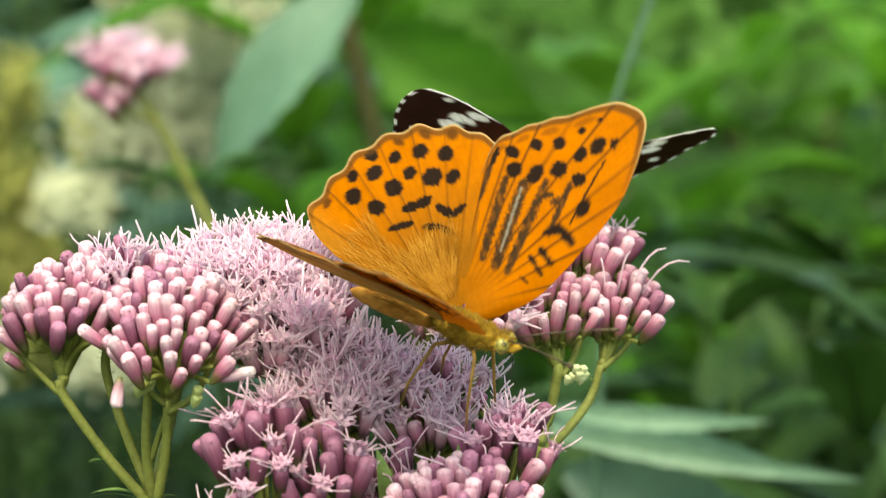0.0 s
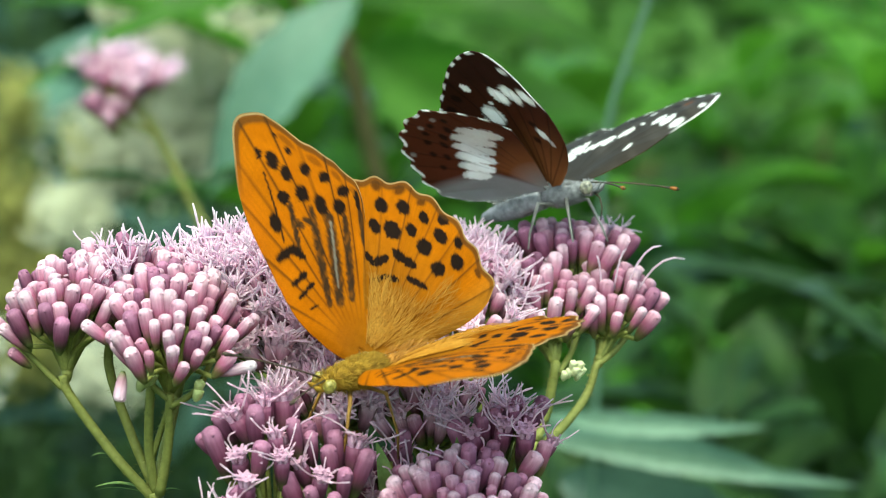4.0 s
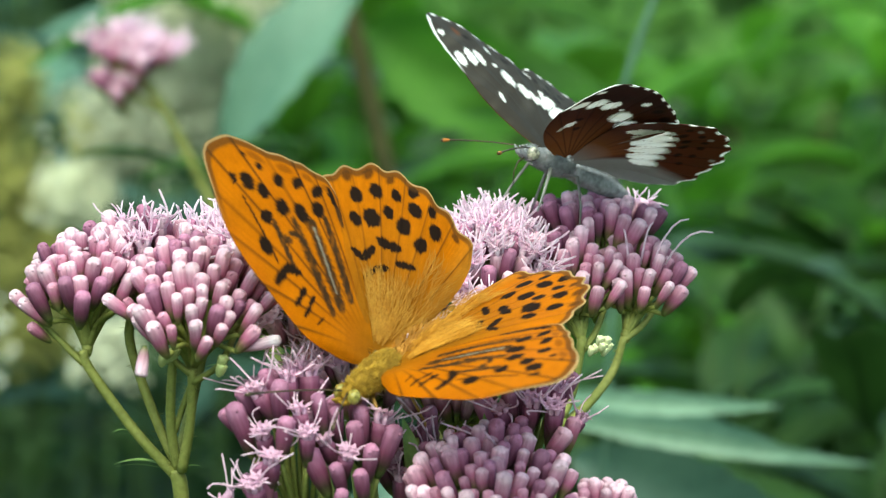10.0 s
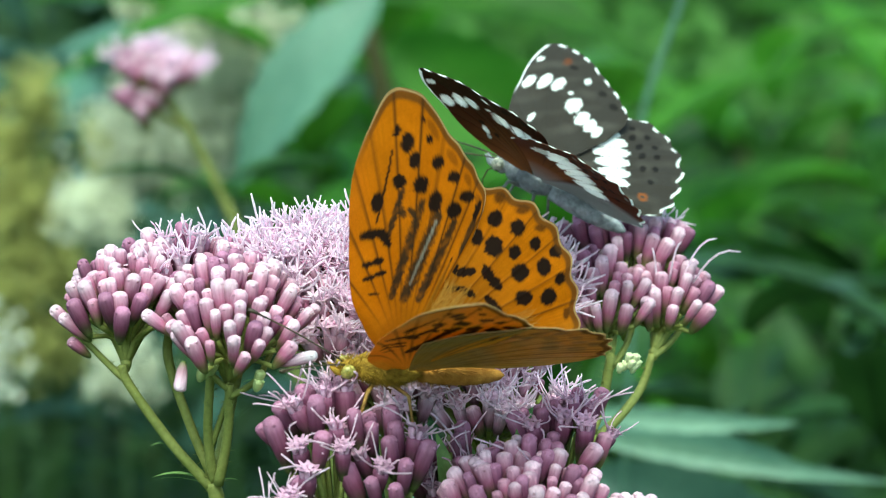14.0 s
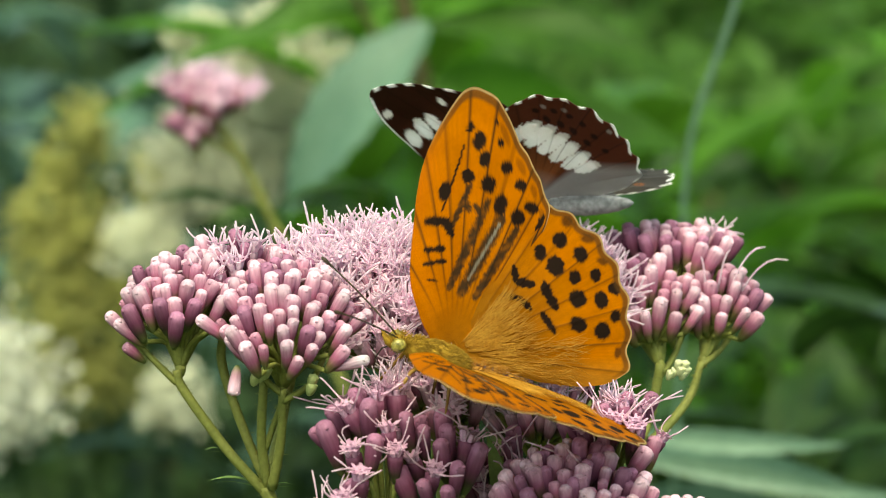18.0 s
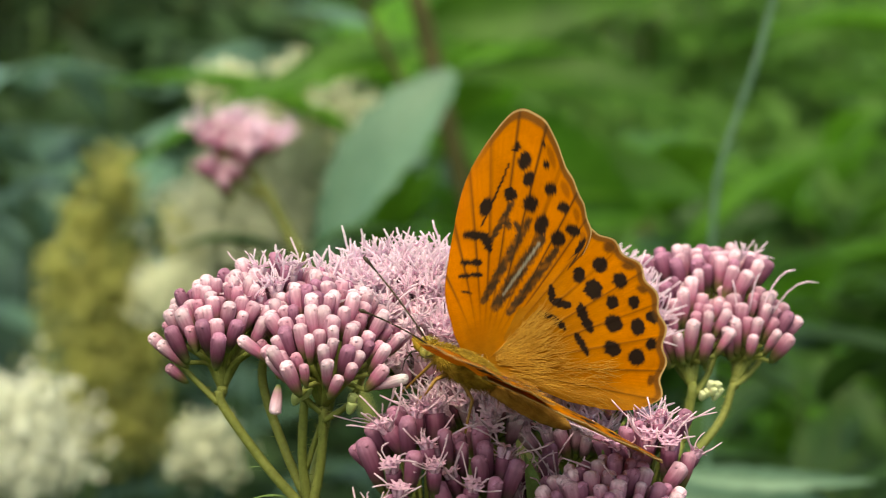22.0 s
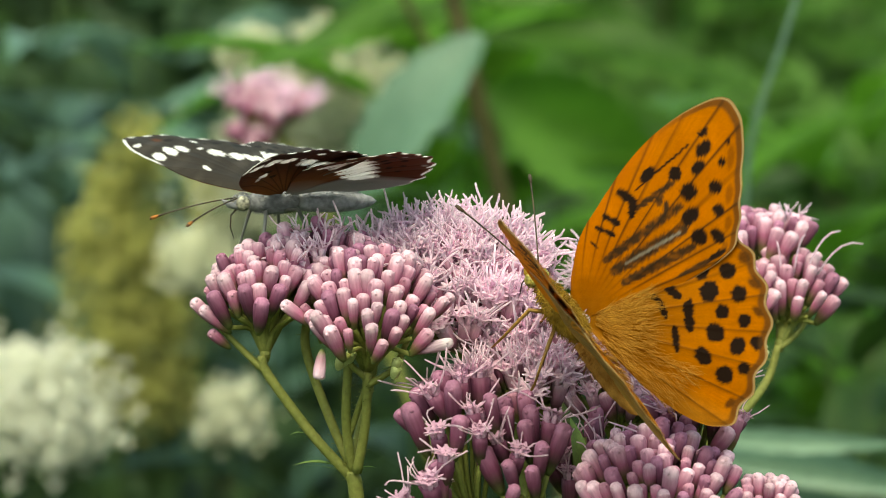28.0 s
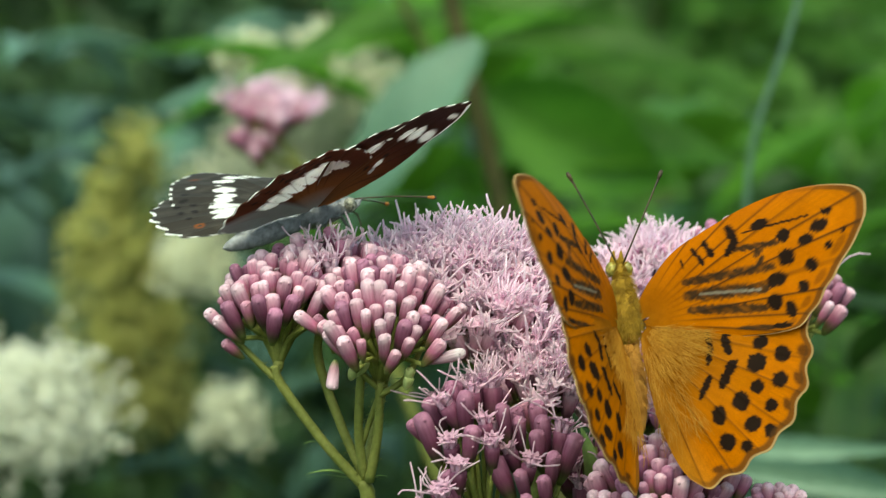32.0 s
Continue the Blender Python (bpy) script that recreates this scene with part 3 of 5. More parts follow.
def left_stem():
    plant = agrimony("hemp agrimony stem with tight pink buds on a green stalk")
    s = Soup()
    stem(s, [(-44, 6, -10), (-40, 4, 500), (-42, 1, 930), (-43.5, 0, 962), (-44.5, 0, 968)], 3.0, 1.15, 9, 160, 1)
    stem(s, [(-44.5, 0, 967), (-50.5, -0.5, 974), (-57, 0, 983), (-58, 0, 986)], 0.85, 0.7, 8, 60, 2)
    stem(s, [(-58, 0, 984), (-61, 0, 987), (-65, 0.5, 991)], 0.55, 0.45, 6, 20, 3)
    stem(s, [(-58, 0, 984.5), (-57, 2, 988), (-55.5, 3, 992)], 0.6, 0.5, 6, 20, 4)
    stem(s, [(-44.3, 1, 968), (-48, 3, 976), (-51.5, 5, 986), (-51, 5, 992)], 0.8, 0.7, 8, 50, 5)
    stem(s, [(-44.2, 0, 968), (-45, -2, 976), (-44.5, -3, 986)], 0.8, 0.7, 8, 40, 6)
    stem(s, [(-43.5, -1, 968), (-42, -3, 976), (-41.6, -4, 984)], 0.8, 0.7, 8, 40, 7)
    stem(s, [(-44.5, -1.5, 974), (-42.8, -2.5, 979), (-41.7, -4, 982)], 0.5, 0.45, 6, 20, 8)
    stem(s, [(-41.6, -4, 982), (-37.5, -5, 985), (-35, -6, 990)], 0.55, 0.45, 6, 20, 9)
    stem(s, [(-41.6, -4, 983), (-44.5, -5, 986), (-47, -6, 990)], 0.5, 0.4, 6, 20, 10)
    stem(s, [(-44, 2, 969), (-42, 12, 980), (-40, 19, 988)], 0.95, 0.7, 8, 20, 11)
    part("stalk", s.mesh("stalk", STEM), plant)
    cluster(plant, (-57.5, 3, 999.3), (9.6, 9.5), 4.5, (-57.5, 1, 986), 58, 0.0, 1, 0.25, 0.15, size=0.94)
    cluster(plant, (-40.8, -4.5, 997.6), (11.6, 10), 5, (-41.8, -3, 984), 80, 0.0, 2, 0.5, 0.08, size=0.94)
    cluster(plant, (-48.5, 10, 1000.5), (12, 9), 4, (-49, 6, 988), 64, 0.1, 3, 0.1, 0.25)
    cluster(plant, (-38, 18, 999), (9, 8), 5, (-40, 19, 988), 50, 0.3, 4, 0.15, 0.3)
    m = aim(Vector((-48.0, -9.5, 988.6)) * MM, (-0.12, -0.25, -1))
    part("hanging_bud", bud_mesh("hanging_bud", 0.8, 0.9, WHITE_PETAL), plant, m, "drooping pale pink bud")
    m = aim(Vector((-34.5, -9, 988.0)) * MM, (1, -0.2, 0.3))
    part("side_bud", bud_mesh("side_bud", 1.15, 0.85, WHITE_PETAL), plant, m, "pale pink bud pointing sideways")
    part("side_bud", BUDS[1], plant, aim(Vector((-49.5, -6, 991.5)) * MM, (-0.9, -0.2, 0.75)))
    part("side_bud", BUDS[1], plant, aim(Vector((-46, -7.5, 988)) * MM, (-0.62, -0.2, 0.85)))
    part("side_bud", BUDS[1], plant, aim(Vector((-64.2, 0, 990.3)) * MM, (-0.85, -0.1, 0.9)))
    part("side_bud", BUDS[3], plant, aim(Vector((-62.7, -0.5, 987.2)) * MM, (-0.6, -0.3, 0.6)))
    part("side_bud", BUDS[1], plant, aim(Vector((-62.5, -1.5, 989.8)) * MM, (-0.85, -0.2, 0.8)))
    small_buds(plant, "green_bud", [(-45.8, -8, 985.2), (-44.9, -8, 985.8), (-44.2, -8, 986.2), (-37.2, -9, 985.2), (-37.4, -9, 984), (-48.8, -2, 989)], GREEN_BUD, 0.75)
    bract = leaf_mesh("bract", 0.0085, 0.0016, BRACT, 0.1, 0.0, 8)
    part("bract", bract, plant, Matrix.Translation((-0.0452, 0, 0.9682)) @ Matrix.Rotation(radians(96), 4, "Z") @ Matrix.Rotation(0.1, 4, "X"), "small green bract")
    tiny = leaf_mesh("bract", 0.0028, 0.0007, BRACT, 0.1, 0.0, 6)
    for x, y, z, turn in ((-39.5, -5.2, 984.6, -80), (-43.2, 0, 968.3, -80), (-51.3, -0.7, 974, 120), (-43.8, -2, 978.5, -60)):
        part("bract", tiny, plant, Matrix.Translation(Vector((x, y, z)) * MM) @ Matrix.Rotation(radians(turn), 4, "Z"))


def middle_stem():
    plant = agrimony("hemp agrimony stem with open lilac florets and curling threads")
    s = Soup()
    stem(s, [(-10, 12, -10), (-11, 11, 500), (-14, 10, 900), (-14, 10, 945)], 3.4, 1.8, 9, 60, 1)
    stem(s, [(-14, 10, 944), (-17, 15, 958), (-19, 17, 972), (-21, 16, 984)], 1.3, 1.0, 8, 40, 2)
    stem(s, [(-14, 10, 943), (-17, -2, 954), (-18.5, -11, 966)], 1.2, 0.9, 8, 40, 3)
    stem(s, [(-13, 9, 945), (-6, 8, 955), (-3, 7, 968)], 1.1, 0.8, 8, 40, 4)
    stem(s, [(-14, 10, 945), (-15, 9, 956), (-16, 9, 970)], 1.1, 0.8, 8, 40, 8)
    stem(s, [(-6, 8, 954), (0, 5, 957), (4, 2, 962)], 0.9, 0.7, 8, 20, 9)
    stem(s, [(-13, 9, 942), (-3, -4, 950), (4, -13, 960)], 1.2, 0.9, 8, 40, 5)
    stem(s, [(4, -12, 957), (10, -13, 958), (16, -14, 961)], 0.8, 0.6, 8, 10, 6)
    stem(s, [(-6, 3, 952), (-8, -3, 964), (-9, -5, 974)], 0.9, 0.7, 8, 20, 7)
    part("stalk", s.mesh("stalk", STEM), plant)
    cluster(plant, (-28.5, 16.5, 999), (14.5, 13.5), 7, (-24, 16, 980), 112, 0.9, 11, 0.4, 0.1, wild=0.15, label="open lilac flower cluster")
    cluster(plant, (-18, 7, 986.8), (11, 8), 4, (-16, 9, 972), 58, 0.88, 12, 0.55, 0.2, wild=0.13, label="open lilac flower cluster")
    cluster(plant, (-3, 9.5, 982.8), (10.5, 8), 3, (-3, 8, 969), 36, 0.8, 15, 0.5, 0.4, wild=0.1, size=0.88, label="open lilac flower cluster")
    cluster(plant, (8.5, -3, 978.6), (7.5, 6), 3, (5, 2, 963), 22, 0.5, 19, 0.5, 0.9, True, size=1.14, wild=0.16)
    cluster(plant, (-28.5, -13, 981.6), (7.5, 8), 3, (-22, -7, 958), 19, 0.45, 13, 0.7, 0.95, True, size=1.2, wild=0.2, label="mauve flower cluster with few open florets")
    cluster(plant, (-18.5, -14.5, 976), (7, 7), 3, (-17, -8, 955), 16, 0.45, 18, 0.75, 0.95, True, size=1.2, wild=0.2, label="mauve flower cluster with few open florets")
    cluster(plant, (-9, -3, 972.6), (7.5, 6), 3, (-9, -4, 957), 16, 0.45, 14, 0.5, 0.95, True, size=1.15, wild=0.18)
    cluster(plant, (-32, -19, 970.5), (3.5, 3), 2, (-24, -12, 956), 5, 0.6, 20, 0.3, 0.9, True, size=1.2, wild=0.2, label="small outlying cluster of spent mauve florets")
    cluster(plant, (2.2, -16, 970.8), (12.7, 10.5), 4.5, (2.5, -6, 951), 92, 0.0, 16, 0.72, 0.25)
    cluster(plant, (18.3, -16, 968.3), (5.2, 5), 3.2, (15, -9, 955), 26, 0.0, 17, 0.3, 0.1, size=0.85)
    for x, y, z, turn, up in ((-9, -8, 966, 30, 70), (-2, -6, 964, -20, 75), (1.5, -6, 966, 10, 80), (-5, 0, 960, 60, 60)):
        part("leaflet", leaf_mesh("leaflet", 0.012, 0.003, BRACT, 0.05, 0.0, 8), plant, Matrix.Translation(Vector((x, y, z)) * MM) @ Matrix.Rotation(radians(turn), 4, "Z") @ Matrix.Rotation(radians(up), 4, "X"), "narrow green leaflet")


def right_stem():
    plant = agrimony("hemp agrimony stem with pink buds on curved branches")
    s = Soup()
    stem(s, [(8, 48, -10), (9, 47, 500), (10, 46, 930), (12.5, 45, 958), (14, 46, 966)], 3.2, 1.2, 9, 60, 1)
    stem(s, [(13.5, 46, 964), (18.5, 50, 967.5), (22.5, 54, 972), (24.3, 55, 977.5)], 0.9, 0.6, 8, 40, 2)
    stem(s, [(14, 46, 966), (16, 49, 971), (17.3, 50, 978)], 1.0, 0.8, 8, 30, 3)
    stem(s, [(24.3, 55, 977), (27.5, 58, 979), (31, 62, 983)], 0.6, 0.5, 6, 20, 4)
    stem(s, [(17.2, 50, 976), (19.5, 53, 978.5), (21.5, 57, 983)], 0.6, 0.5, 6, 20, 5)
    stem(s, [(13, 46, 962), (6, 47, 970), (2, 47, 982)], 1.0, 0.7, 8, 20, 6)
    part("stalk", s.mesh("stalk", STEM), plant)
    cluster(plant, (27, 61, 989.8), (8.8, 9), 4.5, (24.6, 56, 977.5), 42, 0.0, 21, 0.3, 0.1, wild=0.06)
    cluster(plant, (15.5, 57, 990.3), (9.2, 9), 4.5, (17.3, 51, 977.5), 42, 0.0, 22, 0.35, 0.1, wild=0.06)
    cluster(plant, (20, 68, 996.8), (12, 8), 4, (20, 60, 980), 54, 0.08, 23, 0.1, 0.3, wild=0.07)
    cluster(plant, (1, 50, 992.5), (11, 11), 7, (2, 47, 979), 62, 0.7, 24, 0.4, 0.5, label="open lilac flower cluster")
    small_buds(plant, "yellow_bud", [(19, 43.5, 977), (20, 43, 977.4), (19.6, 43, 978.4), (20.7, 43.4, 978.2), (20.4, 43.6, 976.6), (18.3, 43.5, 976.6), (21, 43.8, 977.2)], YELLOW_BUD, 0.62)
    for k, (x, h, lean) in enumerate(((27, 7, 0.2), (29, 7.5, 0.55), (31, 5.5, 1.0), (25, 6, -0.1))):
        p = [Vector((x + lean * h * t * (1 + 0.4 * t), 58, 989 + h * math.sin(t * (1.35 + 0.5 * lean)))) * MM for t in (0, 0.2, 0.4, 0.6, 0.8, 1.0)]
        hook = Soup()
        hook.tube(p, [0.17 * MM] * 5 + [0.1 * MM], 5)
        part("curled_thread", hook.mesh("curled_thread", FILAMENT), plant, label="pale curled thread")


# ---- butterflies ----
def profile_curve(points):
    """A smooth radius for each angle, from a few (degrees, millimetres) pairs."""
    ang = np.array([p[0] for p in points], float)
    rad = np.array([p[1] for p in points], float)
    fine = np.linspace(ang.min(), ang.max(), 600)
    order = np.argsort(ang)
    r = np.interp(fine, ang[order], rad[order])
    kernel = np.hanning(27)
    pad = np.concatenate([np.full(13, r[0]), r, np.full(13, r[-1])])
    return fine, np.convolve(pad, kernel / kernel.sum(), "valid")


def ripple(x, y, scale):
    """Cheap smooth noise for arrays."""
    return (np.sin(x * 1.7 * scale + 2.1 * np.sin(y * 1.3 * scale)) + np.sin(y * 2.3 * scale + 1.7 * np.sin(x * 1.9 * scale + 1)) + np.sin((x + y) * 3.1 * scale)) / 3


def blend(col, new_col, amount):
    amount = np.clip(amount, 0, 1)[..., None]
    return col * (1 - amount) + np.array(new_col, float) * amount


def spots(a, b, rows, edge=0.22):
    """How much each place is covered by the oval spots (a, b, half length, half width)."""
    cover = np.zeros_like(a)
    jag = 0.14 * ripple(a, b, 1.7) + 0.09 * ripple(b, a, 4.3)
    for x, y, ra, rb in rows:
        d = np.hypot((a - x) / ra, (b - y) / rb) + jag
        cover = np.maximum(cover, np.clip((1.18 - d) / edge, 0, 1))
    return cover


def strokes(a, b, rows, edge=0.25):
    """Tapered strokes (a0, b0, a1, b1, half width)."""
    cover = np.zeros_like(a)
    jag = 0.24 * ripple(a, b, 2.3) + 0.16 * ripple(b, a, 5.9)
    for x0, y0, x1, y1, w in rows:
        dx, dy = x1 - x0, y1 - y0
        t = np.clip(((a - x0) * dx + (b - y0) * dy) / (dx * dx + dy * dy), 0, 1)
        d = np.hypot(a - x0 - t * dx, b - y0 - t * dy) / (w * (0.55 + 0.9 * np.sqrt(t * (1 - t) + 0.02)))
        cover = np.maximum(cover, np.clip((1.05 - d + jag) / edge, 0, 1))
    return cover


def wing_mesh(name, outline, veins, scallop, top, under, mat, side, camber=0.9, droop=0.0):
    """A thin two-sided wing sheet in its own plane: x outwards, y towards the head; ridged along its veins."""
    fine, radius = profile_curve(outline)
    nt, nr = 170, 120
    th = np.linspace(fine[0], fine[-1], nt)
    rmax = np.interp(th, fine, radius)
    rmax = rmax + scallop[0] * np.sin(np.radians(th) * scallop[1]) * np.clip((th - fine[0]) / 12, 0, 1) * np.clip((scallop[2] - th) / 12, 0, 1)
    f = np.linspace(0.03, 1.0, nr) ** 0.85
    T, Fr = np.meshgrid(th, f, indexing="ij")
    R = rmax[:, None] * Fr
    a, b = R * np.cos(np.radians(T)), R * np.sin(np.radians(T))
    near = np.min(np.abs(T[..., None] - np.array(veins)), axis=-1) * np.radians(1) * R
    fold = np.zeros_like(a)
    for k, v in enumerate(veins):
        fold = fold + (0.08 if k % 2 else -0.08) * np.exp(-((T - v) / 4.0) ** 2)
    z = camber * np.sin(np.pi * np.clip(Fr, 0, 1)) * np.cos(np.radians((T - T.mean()) * 1.2)) + fold * np.clip(R - 5, 0, 40) / 14 + 0.1 * np.exp(-(near / 0.2) ** 2) * np.clip((R - 7) / 8, 0, 1)
    z = z * np.clip(R / 6, 0, 1) - droop * (R / 34) ** 2
    cols = [fn(a, b, Fr, T, near, R) for fn in (top, under)]
    verts = []
    for off in (0.07, -0.07):
        verts.append(np.stack([side * a * MM, b * MM, (z + off) * MM], -1).reshape(-1, 3))
    verts = np.concatenate(verts)
    faces = []
    n = nt * nr
    for i in range(nt - 1):
        for j in range(nr - 1):
            p = i * nr + j
            q = (p, p + 1, p + nr + 1, p + nr)
            low = tuple(v + n for v in q)
            faces.append(q if side > 0 else q[::-1])
            faces.append(low[::-1] if side > 0 else low)
    rim = [i * nr + nr - 1 for i in range(nt)]
    lead, trail = list(range((nt - 1) * nr, nt * nr)), list(range(nr))
    for line in (rim, lead, trail):
        for p, q in zip(line, line[1:]):
            faces.append((p, q, q + n, p + n))
    me = mesh_of(name, verts.tolist(), faces, mat)
    col = np.concatenate([c.reshape(-1, 3) for c in cols])
    rgba = np.concatenate([col, np.ones((len(col), 1))], 1).astype(np.float32)
    me.color_attributes.new("tint", "FLOAT_COLOR", "POINT").data.foreach_set("color", rgba.ravel())
    return me


# fritillary wing markings, in millimetres from the wing root
F_FORE_OUT = [(88, 2), (70, 5.0), (58, 8.2), (50, 12.2), (44, 14.8), (40, 16.6), (34.4, 20.3), (30, 24.6), (25.7, 29.0), (18.6, 35.6), (13.8, 40.0), (11.2, 40.9), (6, 39.9), (1.3, 36.8), (-3.4, 33.8), (-9, 31.6), (-14, 29.6), (-17.5, 28.4), (-20, 27.2), (-22.5, 23), (-24.5, 17)]
F_HIND_OUT = [(12, 19), (2, 22.7), (-9, 25.8), (-17, 28.0), (-24, 29.2), (-31, 29.9), (-38, 30.7), (-45, 31), (-52, 31.1), (-59, 30.6), (-66, 30.1), (-72, 29.7), (-79, 29.2), (-83, 27.0), (-86.5, 22), (-90, 14)]
F_FORE_VEINS = [44, 33, 25, 18.5, 12, 5.5, -1.5, -8.5, -15, -21]
F_HIND_VEINS = [-13, -21, -30, -40, -50, -60, -70, -79]
F_FORE_SPOTS = [(32.2, 5.1, 1.45, 0.95), (33.6, 7.0, 0.9, 0.55), (35.6, 3.3, 0.4, 0.4), (33.0, 1.6, 0.6, 0.55), (29.7, 3.6, 1.2, 0.85), (26.3, 5.4, 1.0, 1.05), (22.9, 8.4, 1.45, 0.85),
                (26.2, 1.9, 1.3, 1.2), (29.7, -0.4, 0.95, 1.0), (23.9, -0.9, 1.55, 1.05), (27.9, -3.3, 0.85, 0.95), (23.0, -4.2, 1.2, 1.2), (25.2, -6.0, 0.85, 1.2)]
F_FORE_STROKES = [(17.6, 9.8, 18.6, 6.9, 0.8), (18.6, 6.9, 16.9, 5.5, 0.75), (13.4, 8.9, 13.9, 7.6, 0.5), (13.9, 7.6, 14.5, 6.2, 0.6), (11.2, 8.4, 12.1, 6.9, 0.36), (12.1, 6.9, 12.8, 5.4, 0.4), (9.2, 7.3, 9.5, 5.8, 0.22), (19.8, 8.0, 30.8, 7.2, 0.2), (22.0, -7.8, 24.6, -8.3, 0.5)]
F_SCENT_BARS = [(18.0, 5.9, 25.2, 4.6, 0.42), (9.2, 3.6, 23.8, 1.2, 0.6), (9.2, 1.5, 22.0, -1.7, 0.85), (9.2, -0.9, 21.2, -4.6, 0.62), (16.7, -6.3, 23.2, -8.2, 0.4), (21.4, 3.8, 22.8, 5.2, 0.5), (21.2, 1.5, 22.4, 3.2, 0.45)]
F_HIND_SPOTS = [(19.0, -9.9, 1.2, 1.0), (21.9, -12.7, 1.2, 1.25), (17.75, -12.8, 1.5, 1.45), (20.7, -16.5, 1.2, 1.2), (17.0, -16.4, 1.05, 1.0), (14.0, -17.7, 1.3, 1.45), (18.4, -19.8, 1.0, 0.95),
                (10.2, -18.7, 1.1, 1.45), (15.0, -21.6, 1.3, 1.15), (17.4, -23.4, 0.95, 1.05), (10.5, -23.0, 1.3, 1.3), (13.3, -24.6, 0.9, 0.9)]
F_HIND_DUSK = [(8.0, -26.4, 1.0, 0.6), (23.5, -17.1, 0.8, 1.2), (20.8, -20.4, 0.6, 1.0), (25.0, -13.2, 0.9, 1.1)]
F_HIND_STROKES = [(15.5, -6.2, 13.6, -7.1, 0.65), (13.6, -7.1, 13.9, -9.8, 0.75), (14.4, -11.6, 13.0, -12.8, 0.95), (13.0, -12.8, 11.7, -14.4, 0.85), (11.0, -5.5, 11.2, -8.2, 0.5), (11.2, -8.2, 10.3, -10.2, 0.6), (10.1, -12.4, 8.0, -15.1, 0.6)]
ORANGE, GOLD, SPOT = (0.59, 0.183, 0.004), (0.33, 0.135, 0.01), (0.022, 0.012, 0.008)


def edge_trim(c, fr, t, pale=(0.72, 0.52, 0.26)):
    outer = np.clip((24 - t) / 8, 0, 1) * np.clip((t + 84) / 8, 0, 1)
    c = blend(c, (0.1, 0.045, 0.015), np.clip((fr - 0.95) / 0.015, 0, 1) * 0.75 * outer)
    return blend(c, pale, np.clip((fr - 0.986) / 0.006, 0, 1) * 0.7 * outer)


def margin_marks(c, fr, t, veins, lo, hi):
    """Dark lozenges between the veins along the outer edge."""
    v = sorted(veins)
    for p, q in zip(v, v[1:]):
        m = (p + q) / 2
        if lo < m < hi:
            d = np.hypot((t - m) / ((q - p) * 0.34), (fr - 0.925) / 0.026)
            c = blend(c, SPOT, np.clip((1.1 - d) / 0.5, 0, 1) * 0.42)
    return c


def f_fore_top(a, b, fr, t, near, r):
    c = np.ones(a.shape + (3,)) * np.array(ORANGE)
    c = blend(c, GOLD, np.clip(1.2 - r / 9, 0, 1) * 0.8)
    c = blend(c, (0.52, 0.15, 0.008), np.clip((b - 9) / 4, 0, 1) * 0.6)
    c = blend(c, (0.05, 0.02, 0.008), np.exp(-(near / 0.17) ** 2) * np.clip((r - 5) / 10, 0, 1) * 0.9)
    bars = strokes(a, b, [(x0, y0, x1, y1, w * (1.45 if w > 0.4 else 1.1)) for x0, y0, x1, y1, w in F_SCENT_BARS], 0.45) * np.clip(0.95 + 0.3 * ripple(a, b, 1.1), 0, 1)
    c = blend(c, (0.04, 0.026, 0.015), bars * 0.95)
    c = blend(c, (0.3, 0.27, 0.22), strokes(a, b, [(11.3, 1.0, 21.1, -1.6, 0.24)], 0.3) * 0.95)
    c = c * (1 + 0.08 * ripple(t * 3.0, r * 0.2, 1.0) + 0.05 * ripple(a, b, 1.3))[..., None]
    c = margin_marks(c, fr, t, F_FORE_VEINS, -22, 4)
    c = blend(c, SPOT, np.maximum(spots(a, b, F_FORE_SPOTS), strokes(a, b, F_FORE_STROKES)))
    return edge_trim(c, fr, t)


def f_hind_top(a, b, fr, t, near, r):
    c = np.ones(a.shape + (3,)) * np.array(ORANGE)
    c = blend(c, GOLD, np.clip(1.7 - r / 14, 0, 1) * 0.85)
    c = blend(c, (0.55, 0.24, 0.025), np.clip((-74 - t) / 8, 0, 1) * 0.8)
    c = blend(c, (0.12, 0.045, 0.01), np.exp(-(near / 0.12) ** 2) * np.clip((r - 8) / 8, 0, 1) * 0.75)
    c = blend(c, (0.24, 0.11, 0.02), np.clip(ripple(t * 1.5, r * 0.12, 1.0) - 0.1, 0, 1) * np.clip(1.5 - r / 14, 0, 1) * 0.85)
    c = c * (1 + 0.09 * ripple(t * 3.0, r * 0.2, 1.0) + 0.06 * ripple(a, b, 1.3))[..., None]
    c = blend(c, SPOT, spots(a, b, F_HIND_DUSK, 0.5) * 0.75)
    c = blend(c, SPOT, np.maximum(spots(a, b, F_HIND_SPOTS), strokes(a, b, F_HIND_STROKES)))
    return edge_trim(c, fr, t)


def f_fore_under(a, b, fr, t, near, r):
    c = np.ones(a.shape + (3,)) * np.array((0.88, 0.42, 0.045))
    c = blend(c, (0.62, 0.42, 0.12), np.clip((b - 2) / 8, 0, 1) * np.clip((a - 22) / 8, 0, 1))
    c = blend(c, (0.035, 0.02, 0.012), spots(a, b, F_FORE_SPOTS) * 0.9)
    c = blend(c, (0.03, 0.018, 0.012), strokes(a, b, [(x0, y0, x1, y1, w * 1.25) for x0, y0, x1, y1, w in F_FORE_STROKES + F_SCENT_BARS]) * 0.95)
    c = blend(c, (0.14, 0.06, 0.015), np.exp(-(near / 0.2) ** 2) * np.clip((r - 4) / 6, 0, 1) * 0.7)
    return edge_trim(c, fr, t)


